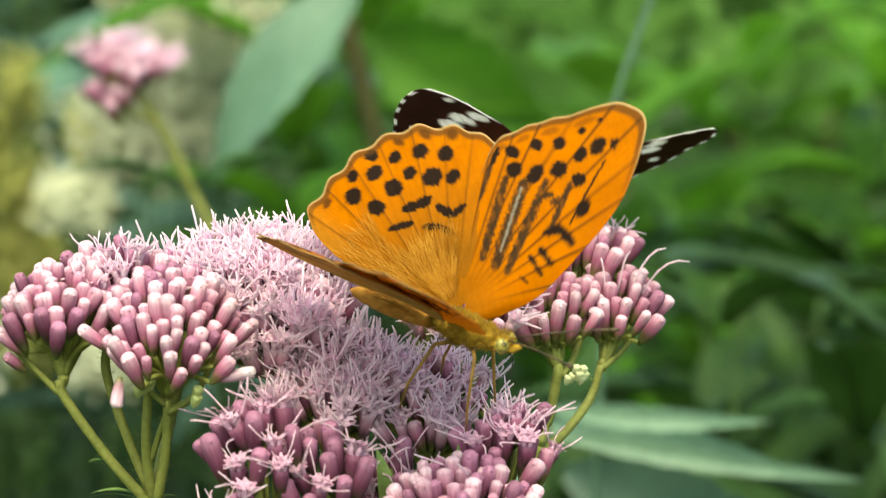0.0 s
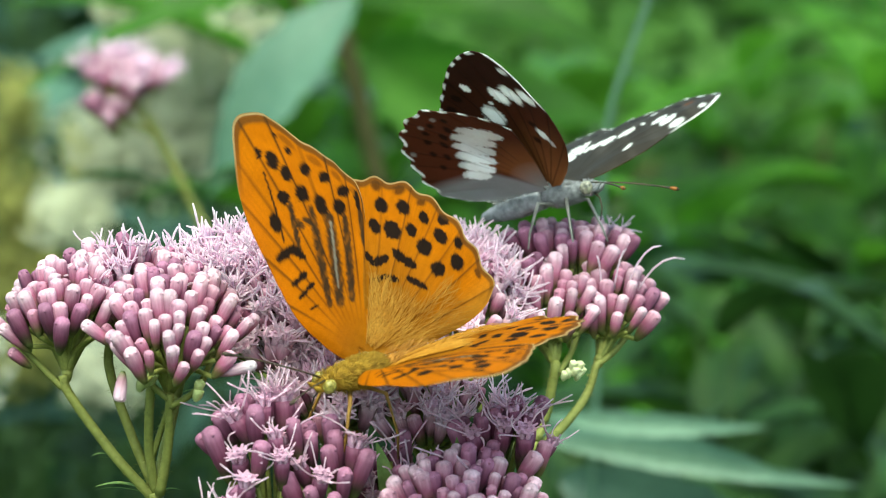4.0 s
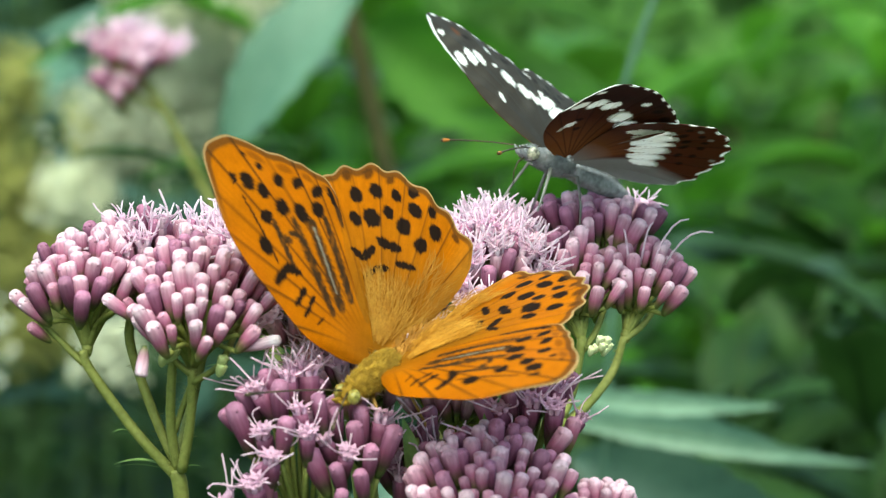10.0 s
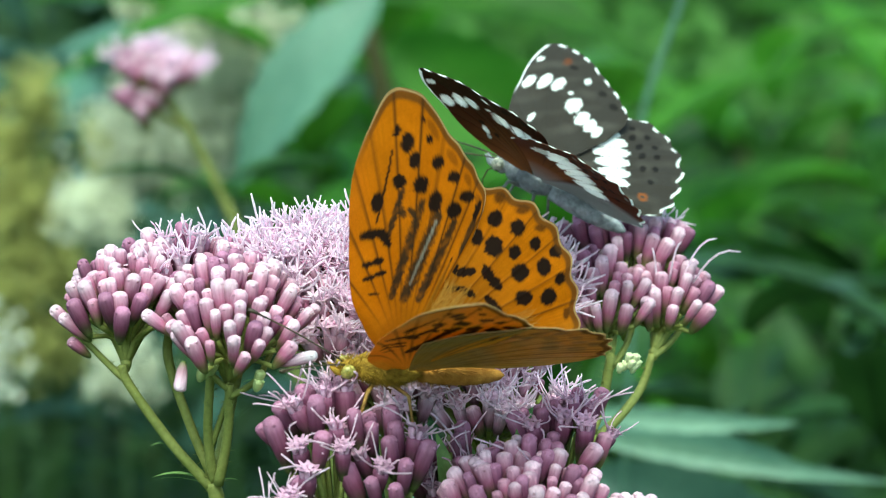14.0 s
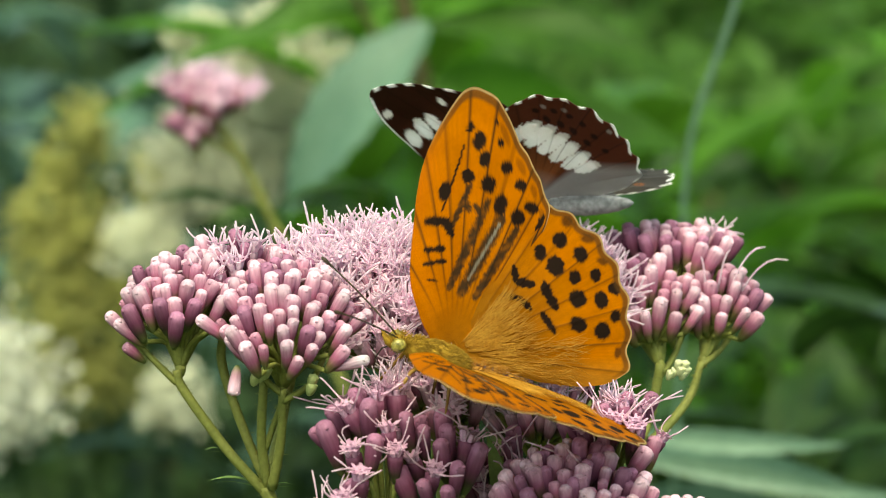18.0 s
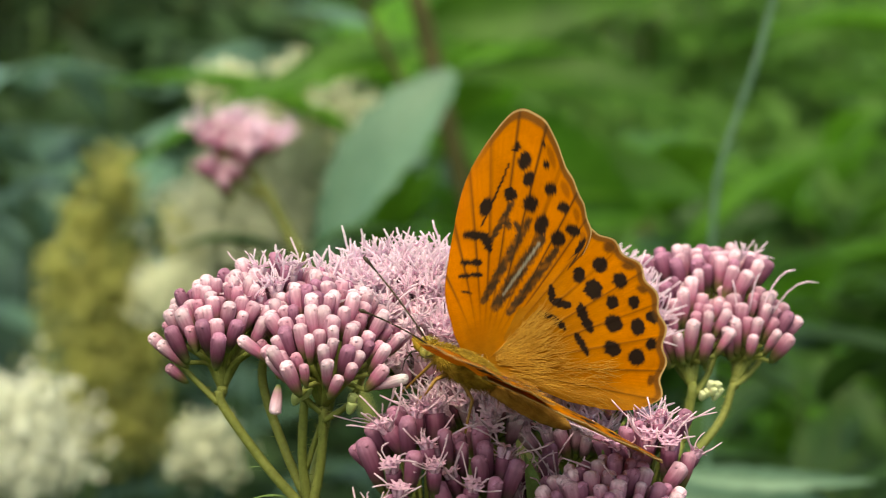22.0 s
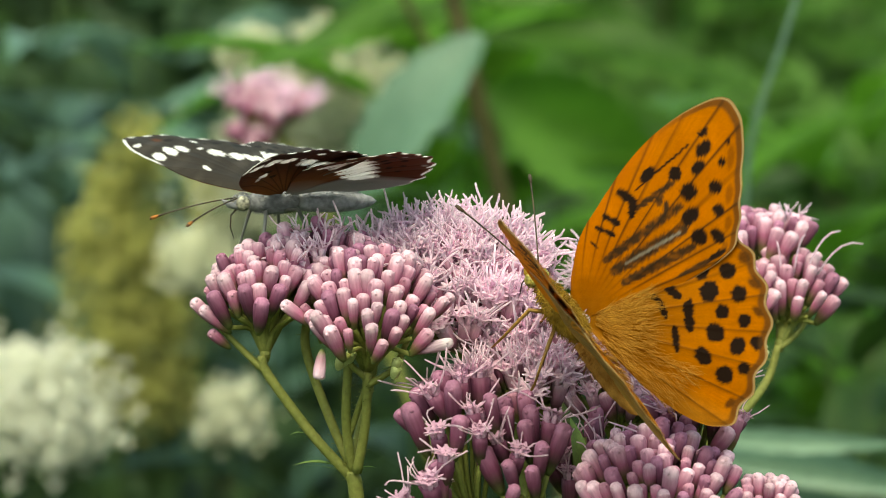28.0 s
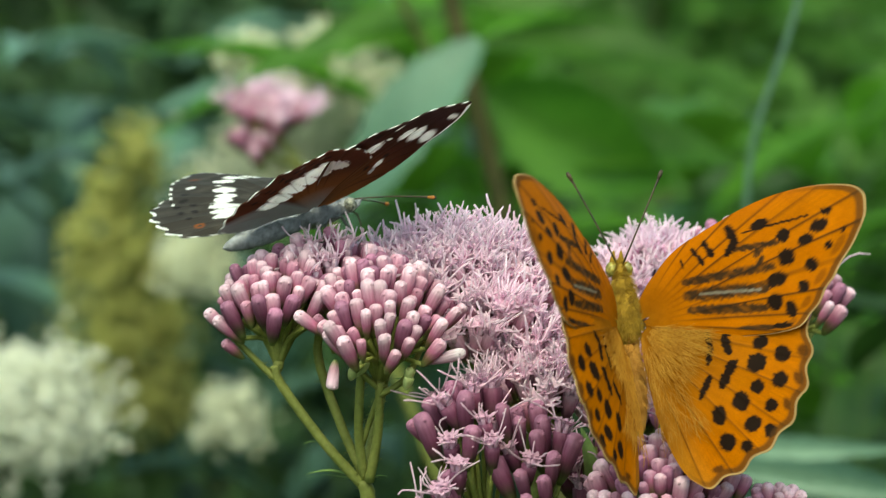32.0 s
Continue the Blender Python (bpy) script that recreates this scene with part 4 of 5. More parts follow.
def f_hind_under(a, b, fr, t, near, r):
    c = np.ones(a.shape + (3,)) * np.array((0.62, 0.4, 0.09))
    c = blend(c, (0.54, 0.4, 0.12), np.clip(ripple(r * 0.25, t * 0.02, 1.0) + 0.1, 0, 1))
    c = blend(c, (0.6, 0.46, 0.2), np.exp(-((r - 20) / 1.4) ** 2) * 0.45 + np.exp(-((r - 12) / 1.2) ** 2) * 0.4)
    c = blend(c, (0.25, 0.17, 0.07), spots(a, b, F_HIND_SPOTS) * 0.45)
    c = blend(c, (0.16, 0.1, 0.03), np.clip(ripple(t * 1.1, r * 0.05, 1.0) - 0.05, 0, 1) * 0.75)
    c = blend(c, (0.8, 0.68, 0.42), np.clip(ripple(t * 1.4 + 9, r * 0.06, 1.0) - 0.45, 0, 1) * 0.8)
    c = blend(c, (0.2, 0.11, 0.03), np.exp(-(near / 0.2) ** 2) * np.clip((r - 4) / 6, 0, 1) * 0.7)
    c = c * (1 + 0.14 * ripple(t * 2.2, r * 0.15, 1.0) + 0.08 * ripple(a, b, 0.9))[..., None]
    return edge_trim(c, fr, t)


# white admiral wing markings
W_FORE_OUT = [(88, 2), (72, 4.5), (60, 9.4), (51, 13.8), (43, 18.0), (35, 23.2), (28.5, 30.0), (23.8, 34), (20.3, 35.2), (16, 34.2), (9.3, 31.4), (1.2, 27.6), (-8.3, 24.4), (-16, 22.4), (-19.5, 19.5), (-22, 14)]
W_HIND_OUT = [(12, 17), (2, 20.5), (-8, 24.2), (-16, 26.8), (-24, 27.5), (-35, 26.8), (-46, 25.4), (-58, 23.4), (-70, 21.8), (-79, 20), (-85, 16.5), (-90, 11)]
W_FORE_VEINS = [52, 40, 31, 24, 17.5, 11, 4, -4, -12]
W_HIND_VEINS = [-10, -19, -28, -37, -47, -57, -67, -77]
W_FORE_WHITE = [(26.4, 12.9, 0.7, 0.6), (26.3, 14.8, 0.7, 0.5), (19.6, 11.9, 1.7, 0.8), (20.8, 9.5, 2.1, 0.9), (21.4, 7.2, 1.9, 0.85), (25.4, 3.4, 0.9, 0.45), (20.4, 4.4, 0.4, 0.4), (17.8, 2.7, 2.0, 1.2), (15.6, 0.1, 1.8, 1.1), (14.7, -1.8, 1.6, 0.9), (14.2, -3.3, 1.4, 0.75), (10.8, 7.4, 1.2, 0.45)]
W_BAND = [(15.0, -0.8, 17.7, -5.2, 1.45), (13.4, -3.4, 16.3, -7.2, 1.5), (11.3, -5.0, 14.0, -8.7, 1.45), (9.1, -6.4, 11.5, -9.8, 1.4), (7.0, -7.9, 9.1, -11.1, 1.35), (5.8, -9.5, 6.7, -12.2, 1.1)]
W_DOTS = [(21.7, -6.8, 0.8, 0.6), (21.4, -9.8, 0.8, 0.6), (19.8, -12.0, 0.8, 0.6), (17.3, -13.5, 0.8, 0.6), (14.2, -14.6, 0.8, 0.6), (10.3, -15.4, 0.75, 0.6), (19.2, -7.9, 1.1, 0.6), (17.7, -9.9, 1.1, 0.6), (15.6, -11.4, 1.1, 0.6), (12.6, -12.9, 1.0, 0.6)]
WHITE = (0.97, 0.98, 0.99)


def fringe(c, fr, t, r):
    check = np.clip(np.sin(np.radians(t) * r * 2.3) * 2 + 0.2, 0, 1)
    return blend(c, WHITE, np.clip((fr - 0.972) / 0.008, 0, 1) * check * np.clip((40 - t) / 4, 0, 1))


def w_fore_top(a, b, fr, t, near, r):
    c = np.ones(a.shape + (3,)) * np.array((0.056, 0.049, 0.042))
    c = blend(c, (0.09, 0.08, 0.069), np.clip(ripple(a, b, 0.35), 0, 1))
    c = blend(c, (0.2, 0.06, 0.02), spots(a, b, [(28.6, 8.6, 1.4, 0.8)], 0.7) * 0.7)
    c = blend(c, (0.016, 0.014, 0.013), spots(a, b, [(24.0, 0.0, 1.0, 0.9), (22.0, -3.0, 1.0, 0.9), (27.5, 7.0, 0.8, 0.9)], 0.6) * 0.8)
    w = spots(a, b, W_FORE_WHITE, 0.15) * np.clip(near / 0.1, 0, 1)
    return fringe(blend(c, WHITE, w), fr, t, r)


def w_hind_top(a, b, fr, t, near, r):
    c = np.ones(a.shape + (3,)) * np.array((0.058, 0.051, 0.044))
    c = blend(c, (0.095, 0.085, 0.074), np.clip(ripple(a, b, 0.35), 0, 1))
    c = blend(c, (0.014, 0.012, 0.012), spots(a, b, W_DOTS, 0.5) * 0.85)
    c = blend(c, (0.3, 0.1, 0.03), spots(a, b, [(6.1, -15.9, 1.1, 0.9)], 0.6) * (1 - spots(a, b, [(6.1, -15.9, 0.4, 0.4)], 0.4)))
    w = strokes(a, b, W_BAND, 0.15) * np.clip(near / 0.06, 0.25, 1)
    return fringe(blend(c, WHITE, w), fr, t, r)


def w_fore_under(a, b, fr, t, near, r):
    c = np.ones(a.shape + (3,)) * np.array((0.115, 0.034, 0.017))
    c = blend(c, (0.36, 0.13, 0.045), np.clip(1.2 - r / 14, 0, 1))
    c = blend(c, (0.035, 0.014, 0.01), np.clip((r - 17) / 10, 0, 1) * 0.75)
    c = blend(c, (0.018, 0.01, 0.008), spots(a, b, [(24.0, 0.0, 1.2, 0.9), (22.0, -3.0, 1.2, 0.9), (10, 5.5, 1.0, 0.5), (13.5, 7.5, 0.9, 0.6)], 0.5) * 0.8)
    c = blend(c, (0.46, 0.46, 0.48), np.clip((-13 - t) / 6, 0, 1) * np.clip(1.3 - r / 12, 0, 1))
    c = blend(c, (0.02, 0.01, 0.008), np.exp(-(near / 0.12) ** 2) * 0.6)
    w = spots(a, b, [(x, y, p * 1.2, q * 1.2) for x, y, p, q in W_FORE_WHITE] + [(8.4, 7.4, 0.9, 0.35)], 0.15) * np.clip(near / 0.1, 0, 1)
    return fringe(blend(c, WHITE, w), fr, t, r)


def w_hind_under(a, b, fr, t, near, r):
    c = np.ones(a.shape + (3,)) * np.array((0.15, 0.04, 0.019))
    c = blend(c, (0.42, 0.15, 0.05), np.clip(1.6 - r / 9, 0, 1) * np.clip((t + 52) / 10, 0, 1))
    c = blend(c, (0.022, 0.01, 0.008), spots(a, b, W_DOTS, 0.5) * 0.85)
    c = blend(c, (0.55, 0.5, 0.48), spots(a, b, [(22.6, -8.4, 0.6, 0.5), (21.5, -11.6, 0.6, 0.5), (15.6, -17.6, 0.6, 0.5)], 0.5) * 0.7)
    c = blend(c, (0.02, 0.01, 0.008), np.exp(-(near / 0.12) ** 2) * np.clip((r - 6) / 6, 0, 1) * 0.6)
    c = blend(c, (0.46, 0.46, 0.48), np.clip((-50 - t) / 9, 0, 1) * np.clip((6.5 - a) / 2.5 + 0.5, 0, 1))
    c = blend(c, (0.46, 0.46, 0.48), np.clip(1.1 - r / 7, 0, 1))
    w = strokes(a, b, [(x0, y0, x1 + 0.4, y1 - 0.6, w * 1.12) for x0, y0, x1, y1, w in W_BAND], 0.15) * np.clip(near / 0.06, 0.25, 1)
    return fringe(blend(c, WHITE, w), fr, t, r)


def wing_hairs(side, seed):
    """Long golden hairs lying over the inner half of a hindwing."""
    rng = random.Random(seed)
    s = Soup()
    for _ in range(1050):
        th, r = rng.uniform(-88, -24), 2.5 + 9.5 * rng.random()
        l = rng.uniform(1.6, 4.0)
        if th < -66:
            r *= 1.7
        bend = rng.gauss(0, 2.5)
        p = []
        for i in range(4):
            q, a = r + l * i / 3, radians(th + bend * i / 3)
            lift = 0.14 + 0.9 * math.sin(math.pi * min(1, q / 30)) * min(1, q / 6) + 0.25 * math.sin(i)
            p.append(Vector((side * q * math.cos(a), q * math.sin(a), lift)) * MM)
        s.tube(p, [0.03 * MM, 0.04 * MM, 0.03 * MM, 0.012 * MM], 3, 0, False)
    return s.mesh("wing_hair", HAIR_GOLD)


def fur(s, centre, radii, count, length, seed, slot, back=0.6):
    """Short hairs over an oval body."""
    rng = random.Random(seed)
    for _ in range(count):
        n = Vector((rng.gauss(0, 1), rng.gauss(0, 1), rng.gauss(0.35, 1))).normalized()
        p = Vector(centre) + Vector((n.x * radii[0], n.y * radii[1], n.z * radii[2]))
        d = (n + Vector((0, -back, 0.1)) + Vector((rng.gauss(0, 0.2), rng.gauss(0, 0.2), rng.gauss(0, 0.2)))).normalized()
        l = length * rng.uniform(0.5, 1.3)
        s.tube([p * MM, (p + d * l * 0.6) * MM, (p + d * l + Vector((0, -0.2, -0.15)) * l) * MM], [0.06 * MM, 0.045 * MM, 0.015 * MM], 3, slot, False)


def oval(s, centre, radii, slot=0, sides=14, rings=10, tilt=0.0):
    m = Matrix.Translation(Vector(centre) * MM) @ Matrix.Rotation(tilt, 4, "X") @ Matrix.Diagonal((radii[0] * MM, radii[1] * MM, radii[2] * MM, 1)) @ Matrix.Rotation(radians(-90), 4, "X")
    s.lathe([(-math.cos(math.pi * i / rings), max(0.02, math.sin(math.pi * i / rings))) for i in range(rings + 1)], m, sides, slot)


def butterfly(name, label, spec):
    """A butterfly in its own space: y forward, z up, origin under the wing roots."""
    root = tagged(new(name), label, "butterfly")
    body_mat, belly_mat, eye_mat, leg_mat = spec["body"], spec["belly"], spec["eye"], spec["leg"]
    nk, rise, stout, reach, nap = spec["neck"], spec["rise"], spec["stout"], spec["reach"], spec["nap"]
    s = Soup()
    mid = (0, 0.6 + nk * 0.55, 0.2 + rise * 0.4)
    oval(s, mid, (2.1 * stout, 3.9 + nk * 0.45, 2.2 * stout))
    oval(s, (0, 3.6 + nk, 0.1 + rise), (1.6 * stout, 2.0, 1.6 * stout))
    fur(s, mid, (2.0 * stout, 3.8 + nk * 0.45, 2.1 * stout), 1900, 0.7 * nap, 1, 0)
    fur(s, (0, 3.4 + nk, 0.1 + rise), (1.6 * stout, 2.0, 1.6 * stout), 500, 0.8 * nap, 5, 0)
    part("thorax", s.mesh("thorax", body_mat), root)
    s = Soup()
    n = 15
    prof = [(-3.0 - 14.0 * k / n, (1.4 + 0.35 * math.sin(math.pi * k / n)) * (1 - (k / n) ** 3.2) ** 0.5 * (1 + 0.035 * (-1) ** k) + 0.12) for k in range(n + 1)]
    m = Matrix.Scale(MM, 4) @ Matrix.Rotation(radians(-90), 4, "X")
    s.lathe(prof[::-1], m @ Matrix.Rotation(radians(4), 4, "X"), 14)
    fur(s, (0, -7, 0.1), (1.6, 6.5, 1.6), 700, 1.3 * nap, 2, 0)
    part("abdomen", s.mesh("abdomen", belly_mat), root)
    s = Soup()
    hy, hz = nk, rise
    oval(s, (0, 6.3 + hy, 0.2 + hz), (1.5, 1.35, 1.35))
    for k in (-1, 1):
        s.tube([Vector((0.5 * k, 7.0 + hy, -0.5 + hz)) * MM, Vector((0.65 * k, 8.4 + hy, 0.0 + hz)) * MM, Vector((0.6 * k, 9.6 + hy, 0.9 + hz)) * MM], [0.45 * MM, 0.5 * MM, 0.12 * MM], 6)
    fur(s, (0, 6.4 + hy, 0.4 + hz), (1.4, 1.3, 1.3), 260, 0.9 * nap, 3, 0, -0.2)
    head = part("head", s.mesh("head", body_mat), root)
    for k in (-1, 1):
        e = Soup()
        oval(e, (1.2 * k, 6.75 + hy, 0.3 + hz), (0.95, 1.15, 1.2), 0, 14, 10)
        part("eye", e.mesh("eye", eye_mat), head)
        e = Soup()
        l, w, up = spec["antenna"]
        p = [Vector((0.45 * k + w * l * k * t, 7.2 + hy + l * 0.8 * t, 1.1 + hz + up * l * t - 1.5 * t * t)) * MM for t in (0, 0.2, 0.4, 0.6, 0.8, 0.9, 0.96, 1.0)]
        e.tube(p, [0.13 * MM] * 5 + [0.2 * MM, 0.34 * MM, 0.22 * MM], 6)
        a = part("antenna", e.mesh("antenna", ANTENNA), head)
        c = Soup()
        c.tube(p[-3:], [0.22 * MM, 0.36 * MM, 0.2 * MM], 6)
        part("club", c.mesh("club", spec["club"]), a)
    e = Soup()
    e.tube([Vector((0, y + hy, z + hz)) * MM for y, z in ((7.4, -0.7), (8.4, -1.6), (8.6, -3.4), (8.0, -5.4))], [0.16 * MM, 0.14 * MM, 0.12 * MM, 0.08 * MM], 5)
    part("proboscis", e.mesh("proboscis", ANTENNA), head)
    for k in (-1, 1):
        for y, fy, fx in ((2.2 + nk, 5.4 + nk, 4.6), (-0.6 + nk, -2.5, 6.2)):
            e = Soup()
            p = [(1.0 * k, y, -1.4), (fx * 0.62 * k, y + (fy - y) * 0.45, -0.9 * reach), (fx * 0.9 * k, fy * 0.9, -4.6 * reach), (fx * k, fy, -6.8 * reach)]
            e.tube([Vector(q) * MM for q in p], [0.42 * MM, 0.32 * MM, 0.22 * MM, 0.14 * MM], 6)
            part("leg", e.mesh("leg", leg_mat), root)
    wings = {}
    for k, tag in ((-1, "left"), (1, "right")):
        for where in ("hind", "fore"):
            out, veins, scal, top, under = spec[where]
            me = wing_mesh(where + "wing", out, veins, scal, top, under, spec["scales"], k, spec["camber"], spec["droop"])
            wings[tag, where] = part(where + "wing", me, root, pose(1.5 * MM * k, 0, 1.0 * MM))
            if where == "hind" and spec["hairy"]:
                tagged(part("wing_hair", wing_hairs(k, 31 + k), wings[tag, where]), kind="stuff")
    return root, wings


FRITILLARY = dict(body=FUR_GOLD, belly=FUR_RUST, eye=EYE_GOLD, leg=LEG_TAN, antenna=(17.0, 0.42, 0.35), club=ANTENNA, scales=WING_ORANGE, hairy=True, droop=0.0, camber=0.9, neck=2.6, rise=0.7, stout=1.12, reach=1.9, nap=1.0,
                  fore=(F_FORE_OUT, F_FORE_VEINS, (0.18, 52, 6), f_fore_top, f_fore_under), hind=(F_HIND_OUT, F_HIND_VEINS, (0.42, 36, -12), f_hind_top, f_hind_under))
ADMIRAL = dict(body=FUR_GREY, belly=FUR_GREY, eye=EYE_PALE, leg=LEG_GREY, antenna=(15.0, 0.45, -0.1), club=CLUB_ORANGE, scales=WING_DARK, hairy=False, droop=2.6, camber=0.7, neck=0.3, rise=0.0, stout=1.0, reach=1.25, nap=0.5,
               fore=(W_FORE_OUT, W_FORE_VEINS, (0.15, 50, 14), w_fore_top, w_fore_under), hind=(W_HIND_OUT, W_HIND_VEINS, (0.4, 36, -8), w_hind_top, w_hind_under))


# ---- the place ----
ground()
grass_sheet()
rng = random.Random(5)
# a second hemp agrimony stem, further back
far_stem = agrimony("hemp agrimony stem further back, soft pink cluster")
fs = Soup()
stem(fs, [(5, 350, -10), (0, 350, 500), (-12, 350, 800), (-32, 350, 880), (-54, 350, 938), (-70, 350, 972), (-76, 350, 981)], 2.6, 1.2, 8)
stem(fs, [(-72, 350, 974), (-80, 349, 978), (-84, 348, 982)], 1.0, 0.8, 8)
part("stalk", fs.mesh("stalk", STEM), far_stem)
cluster(far_stem, (-78, 350, 990.5), (11.5, 9), 3, (-76, 350, 980), 60, 0.25, 41, 0.2, 0.15)
cluster(far_stem, (-82.5, 346, 983), (6.5, 6), 3, (-80, 348, 974), 24, 0.2, 42, 0.3, 0.2)
far_stem.scale = (1.28, 1.28, 1.28)
far_stem.location = (-0.0045, 0.1484, -0.3052)
small = leaf_mesh("leaf", 0.032, 0.009, LEAF_DEEP_SHADE, 0.15)
for k, (x, z, turn, up) in enumerate(((-64, 958, 100, 10), (-64, 958, -80, 15))):
    part("leaf", small, far_stem, Matrix.Translation(Vector((x, 350, z)) * MM) @ Matrix.Rotation(radians(turn), 4, "Z") @ Matrix.Rotation(radians(up), 4, "X"))
# tall stalk with broad leaves; one large grey-green leaf hangs beside it
tall = tagged(new("tall_leafy_stalk"), "tall brownish stalk with broad green lance leaves", "wild plant")
ts = Soup()
stem(ts, [(80, 800, -10), (50, 800, 400), (-14, 800, 824), (-31, 800, 897), (-42, 800, 943), (-51, 800, 981), (-78, 800, 1090)], 4.4, 3.6, 8)
part("stalk", ts.mesh("stalk", BROWN_STEM), tall)
ts = Soup()
stem(ts, [(-45, 800, 942), (-59, 801, 960), (-70, 803, 981), (-104, 806, 1069)], 1.7, 1.5, 7)
part("branch", ts.mesh("branch", BROWN_STEM), tall)
leaf_to(tall, (-39, 769, 967), (-90, 772, 894), 30, LEAF_GREY, 15, 0.05, "large grey-green hanging leaf")
leaf_to(tall, (-41, 817, 961), (67, 814, 939), 24, LEAF_BRIGHT, -30, 0.12)
leaf_to(tall, (-36, 828, 942), (34, 828, 905), 42, LEAF_BRIGHT, 25, 0.05)
leaf_to(tall, (-34, 836, 919), (59, 836, 911), 34, LEAF_BRIGHT, -20, 0.06)
leaf_to(tall, (-48, 814, 968), (-168, 817, 925), 13, LEAF_BRIGHT, 30, 0.1)
leaf_to(tall, (-48, 820, 972), (-120, 828, 947), 20, LEAF_BRIGHT, 40, 0.05)
leaf_to(tall, (-53, 822, 981), (42, 825, 995), 28, LEAF_BRIGHT, 15, 0.2)
tall.scale = (1.15, 1.15, 1.15)
tall.location = (0, 0.0795, -0.1635)
# a single pale stalk
reed = tagged(new("pale_grass_stalk"), "slender pale green grass stalk standing upright", "grass")
rs = Soup()
stem(rs, [(20, 500, -10), (32, 500, 600), (43, 500, 957), (55, 500, 996), (66, 500, 1040)], 1.4, 1.0, 7)
part("stalk", rs.mesh("stalk", LEAF_GREY), reed)
# low pale leaves
low = tagged(new("lance_leaf_plant"), "plant with long pale lance leaves held flat", "wild plant")
ls = Soup()
stem(ls, [(16, 330, -10), (17, 325, 500), (20, 317, 870), (21, 315, 905)], 2.4, 1.2, 8)
part("stalk", ls.mesh("stalk", DEEP_STEM), low)
leaf_to(low, (21, 312, 912), (74, 312, 910), 6, LEAF_PALE, 25, 0.02)
leaf_to(low, (22, 306, 907), (96, 306, 897), 5.5, LEAF_PALE, 20, 0.03)
leaf_to(low, (21, 322, 906), (78, 322, 896), 10, LEAF_TEAL, 10, 0.05)
leaf_to(low, (26, 340, 890), (88, 340, 868), 24, LEAF_TEAL, 20, 0.05)
leaf_to(low, (20, 325, 890), (-40, 325, 872), 16, LEAF_TEAL, 15, 0.05)
low.scale = (1.2, 1.2, 1.2)
low.location = (0, 0.106, -0.218)
# cream, white and ochre plumes
PLUME_KINDS = {"cream": (CREAM, "creamy white plume flower among dark leaves"), "white": (WHITE_BLOSSOM, "bright white plume flower among dark leaves"),
               "ochre": (OCHRE, "yellow-green plume flower among dark leaves")}
for k, (x, y, z, sp, tl, kind) in enumerate((
        (-172, 1322, 911, 11, 12, "cream"), (-128, 1315, 918, 12, 11, "cream"), (-125, 1315, 898, 22, 30, "cream"), (-147, 1322, 874, 25, 39, "cream"), (-165, 1315, 846, 26, 36, "cream"),
        (-268, 1165, 758, 25, 36, "white"), (-170, 1165, 750, 11, 18, "cream"), (-200, 1300, 806, 14, 20, "cream"),
        (-238, 1375, 854, 11, 26, "ochre"), (-252, 1385, 828, 13, 26, "ochre"), (-264, 1370, 800, 12, 26, "ochre"), (-239, 1378, 798, 15, 28, "ochre"), (-257, 1370, 764, 17, 30, "ochre"), (-232, 1384, 760, 16, 30, "ochre"), (-254, 1372, 728, 18, 30, "ochre"), (-228, 1380, 722, 16, 28, "ochre"), (-205, 1400, 824, 9, 22, "ochre"))):
    mat, label = PLUME_KINDS[kind]
    plume_plant("plume_flower", x * MM, y * MM, z * MM, sp * MM, tl * MM, mat, 70 + k, label, int({"ochre": 24, "white": 70}.get(kind, 46) * sp), 0.0022)
# bright broad-leaved plants behind the flower heads, deeper green ones with shade in their colour towards the sides
for k in range(24):
    y = rng.uniform(1.25, 1.95)
    x = rng.uniform(-0.06, 0.18) * (y + 0.53)
    leafy_plant("leafy_plant", x, y, 1.1 - (y + 0.53) * rng.uniform(0.07, 0.145), "bright", 100 + k, "bright green leafy meadow plant", 0.05, 0.034, 0.8, 1.6)
for k in range(12):
    y = rng.uniform(1.4, 2.0)
    x = rng.uniform(-0.17, -0.05) * (y + 0.53)
    leafy_plant("leafy_plant", x, y, 1.1 - (y + 0.53) * rng.uniform(0.07, 0.14), "teal", 600 + k, "blue-green leafy meadow plant in the shade", 0.06, 0.085, 0.75, 1.9)
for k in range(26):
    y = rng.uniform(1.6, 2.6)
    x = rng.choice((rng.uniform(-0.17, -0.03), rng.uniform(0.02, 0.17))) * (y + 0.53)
    leafy_plant("leafy_plant", x, y, 1.1 - (y + 0.53) * rng.uniform(0.15, 0.24), "deep_shade", 200 + k, "leafy meadow plant, its green darkened by painted-in shade", 0.06, 0.045, 0.35, 1.3)
# low plants added so their dark colour stands in for shaded gaps
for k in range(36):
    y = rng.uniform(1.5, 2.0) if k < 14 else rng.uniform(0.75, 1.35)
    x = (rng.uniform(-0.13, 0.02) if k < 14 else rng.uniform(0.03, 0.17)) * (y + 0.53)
    leafy_plant("leafy_plant", x, y, 1.09 - (y + 0.53) * (rng.uniform(0.19, 0.235) if k < 14 else rng.uniform(0.165, 0.22)), "deep_shade", 500 + k, "low leafy plant with the shade put into its dark green", 0.05, 0.035, 0.5, 1.3)
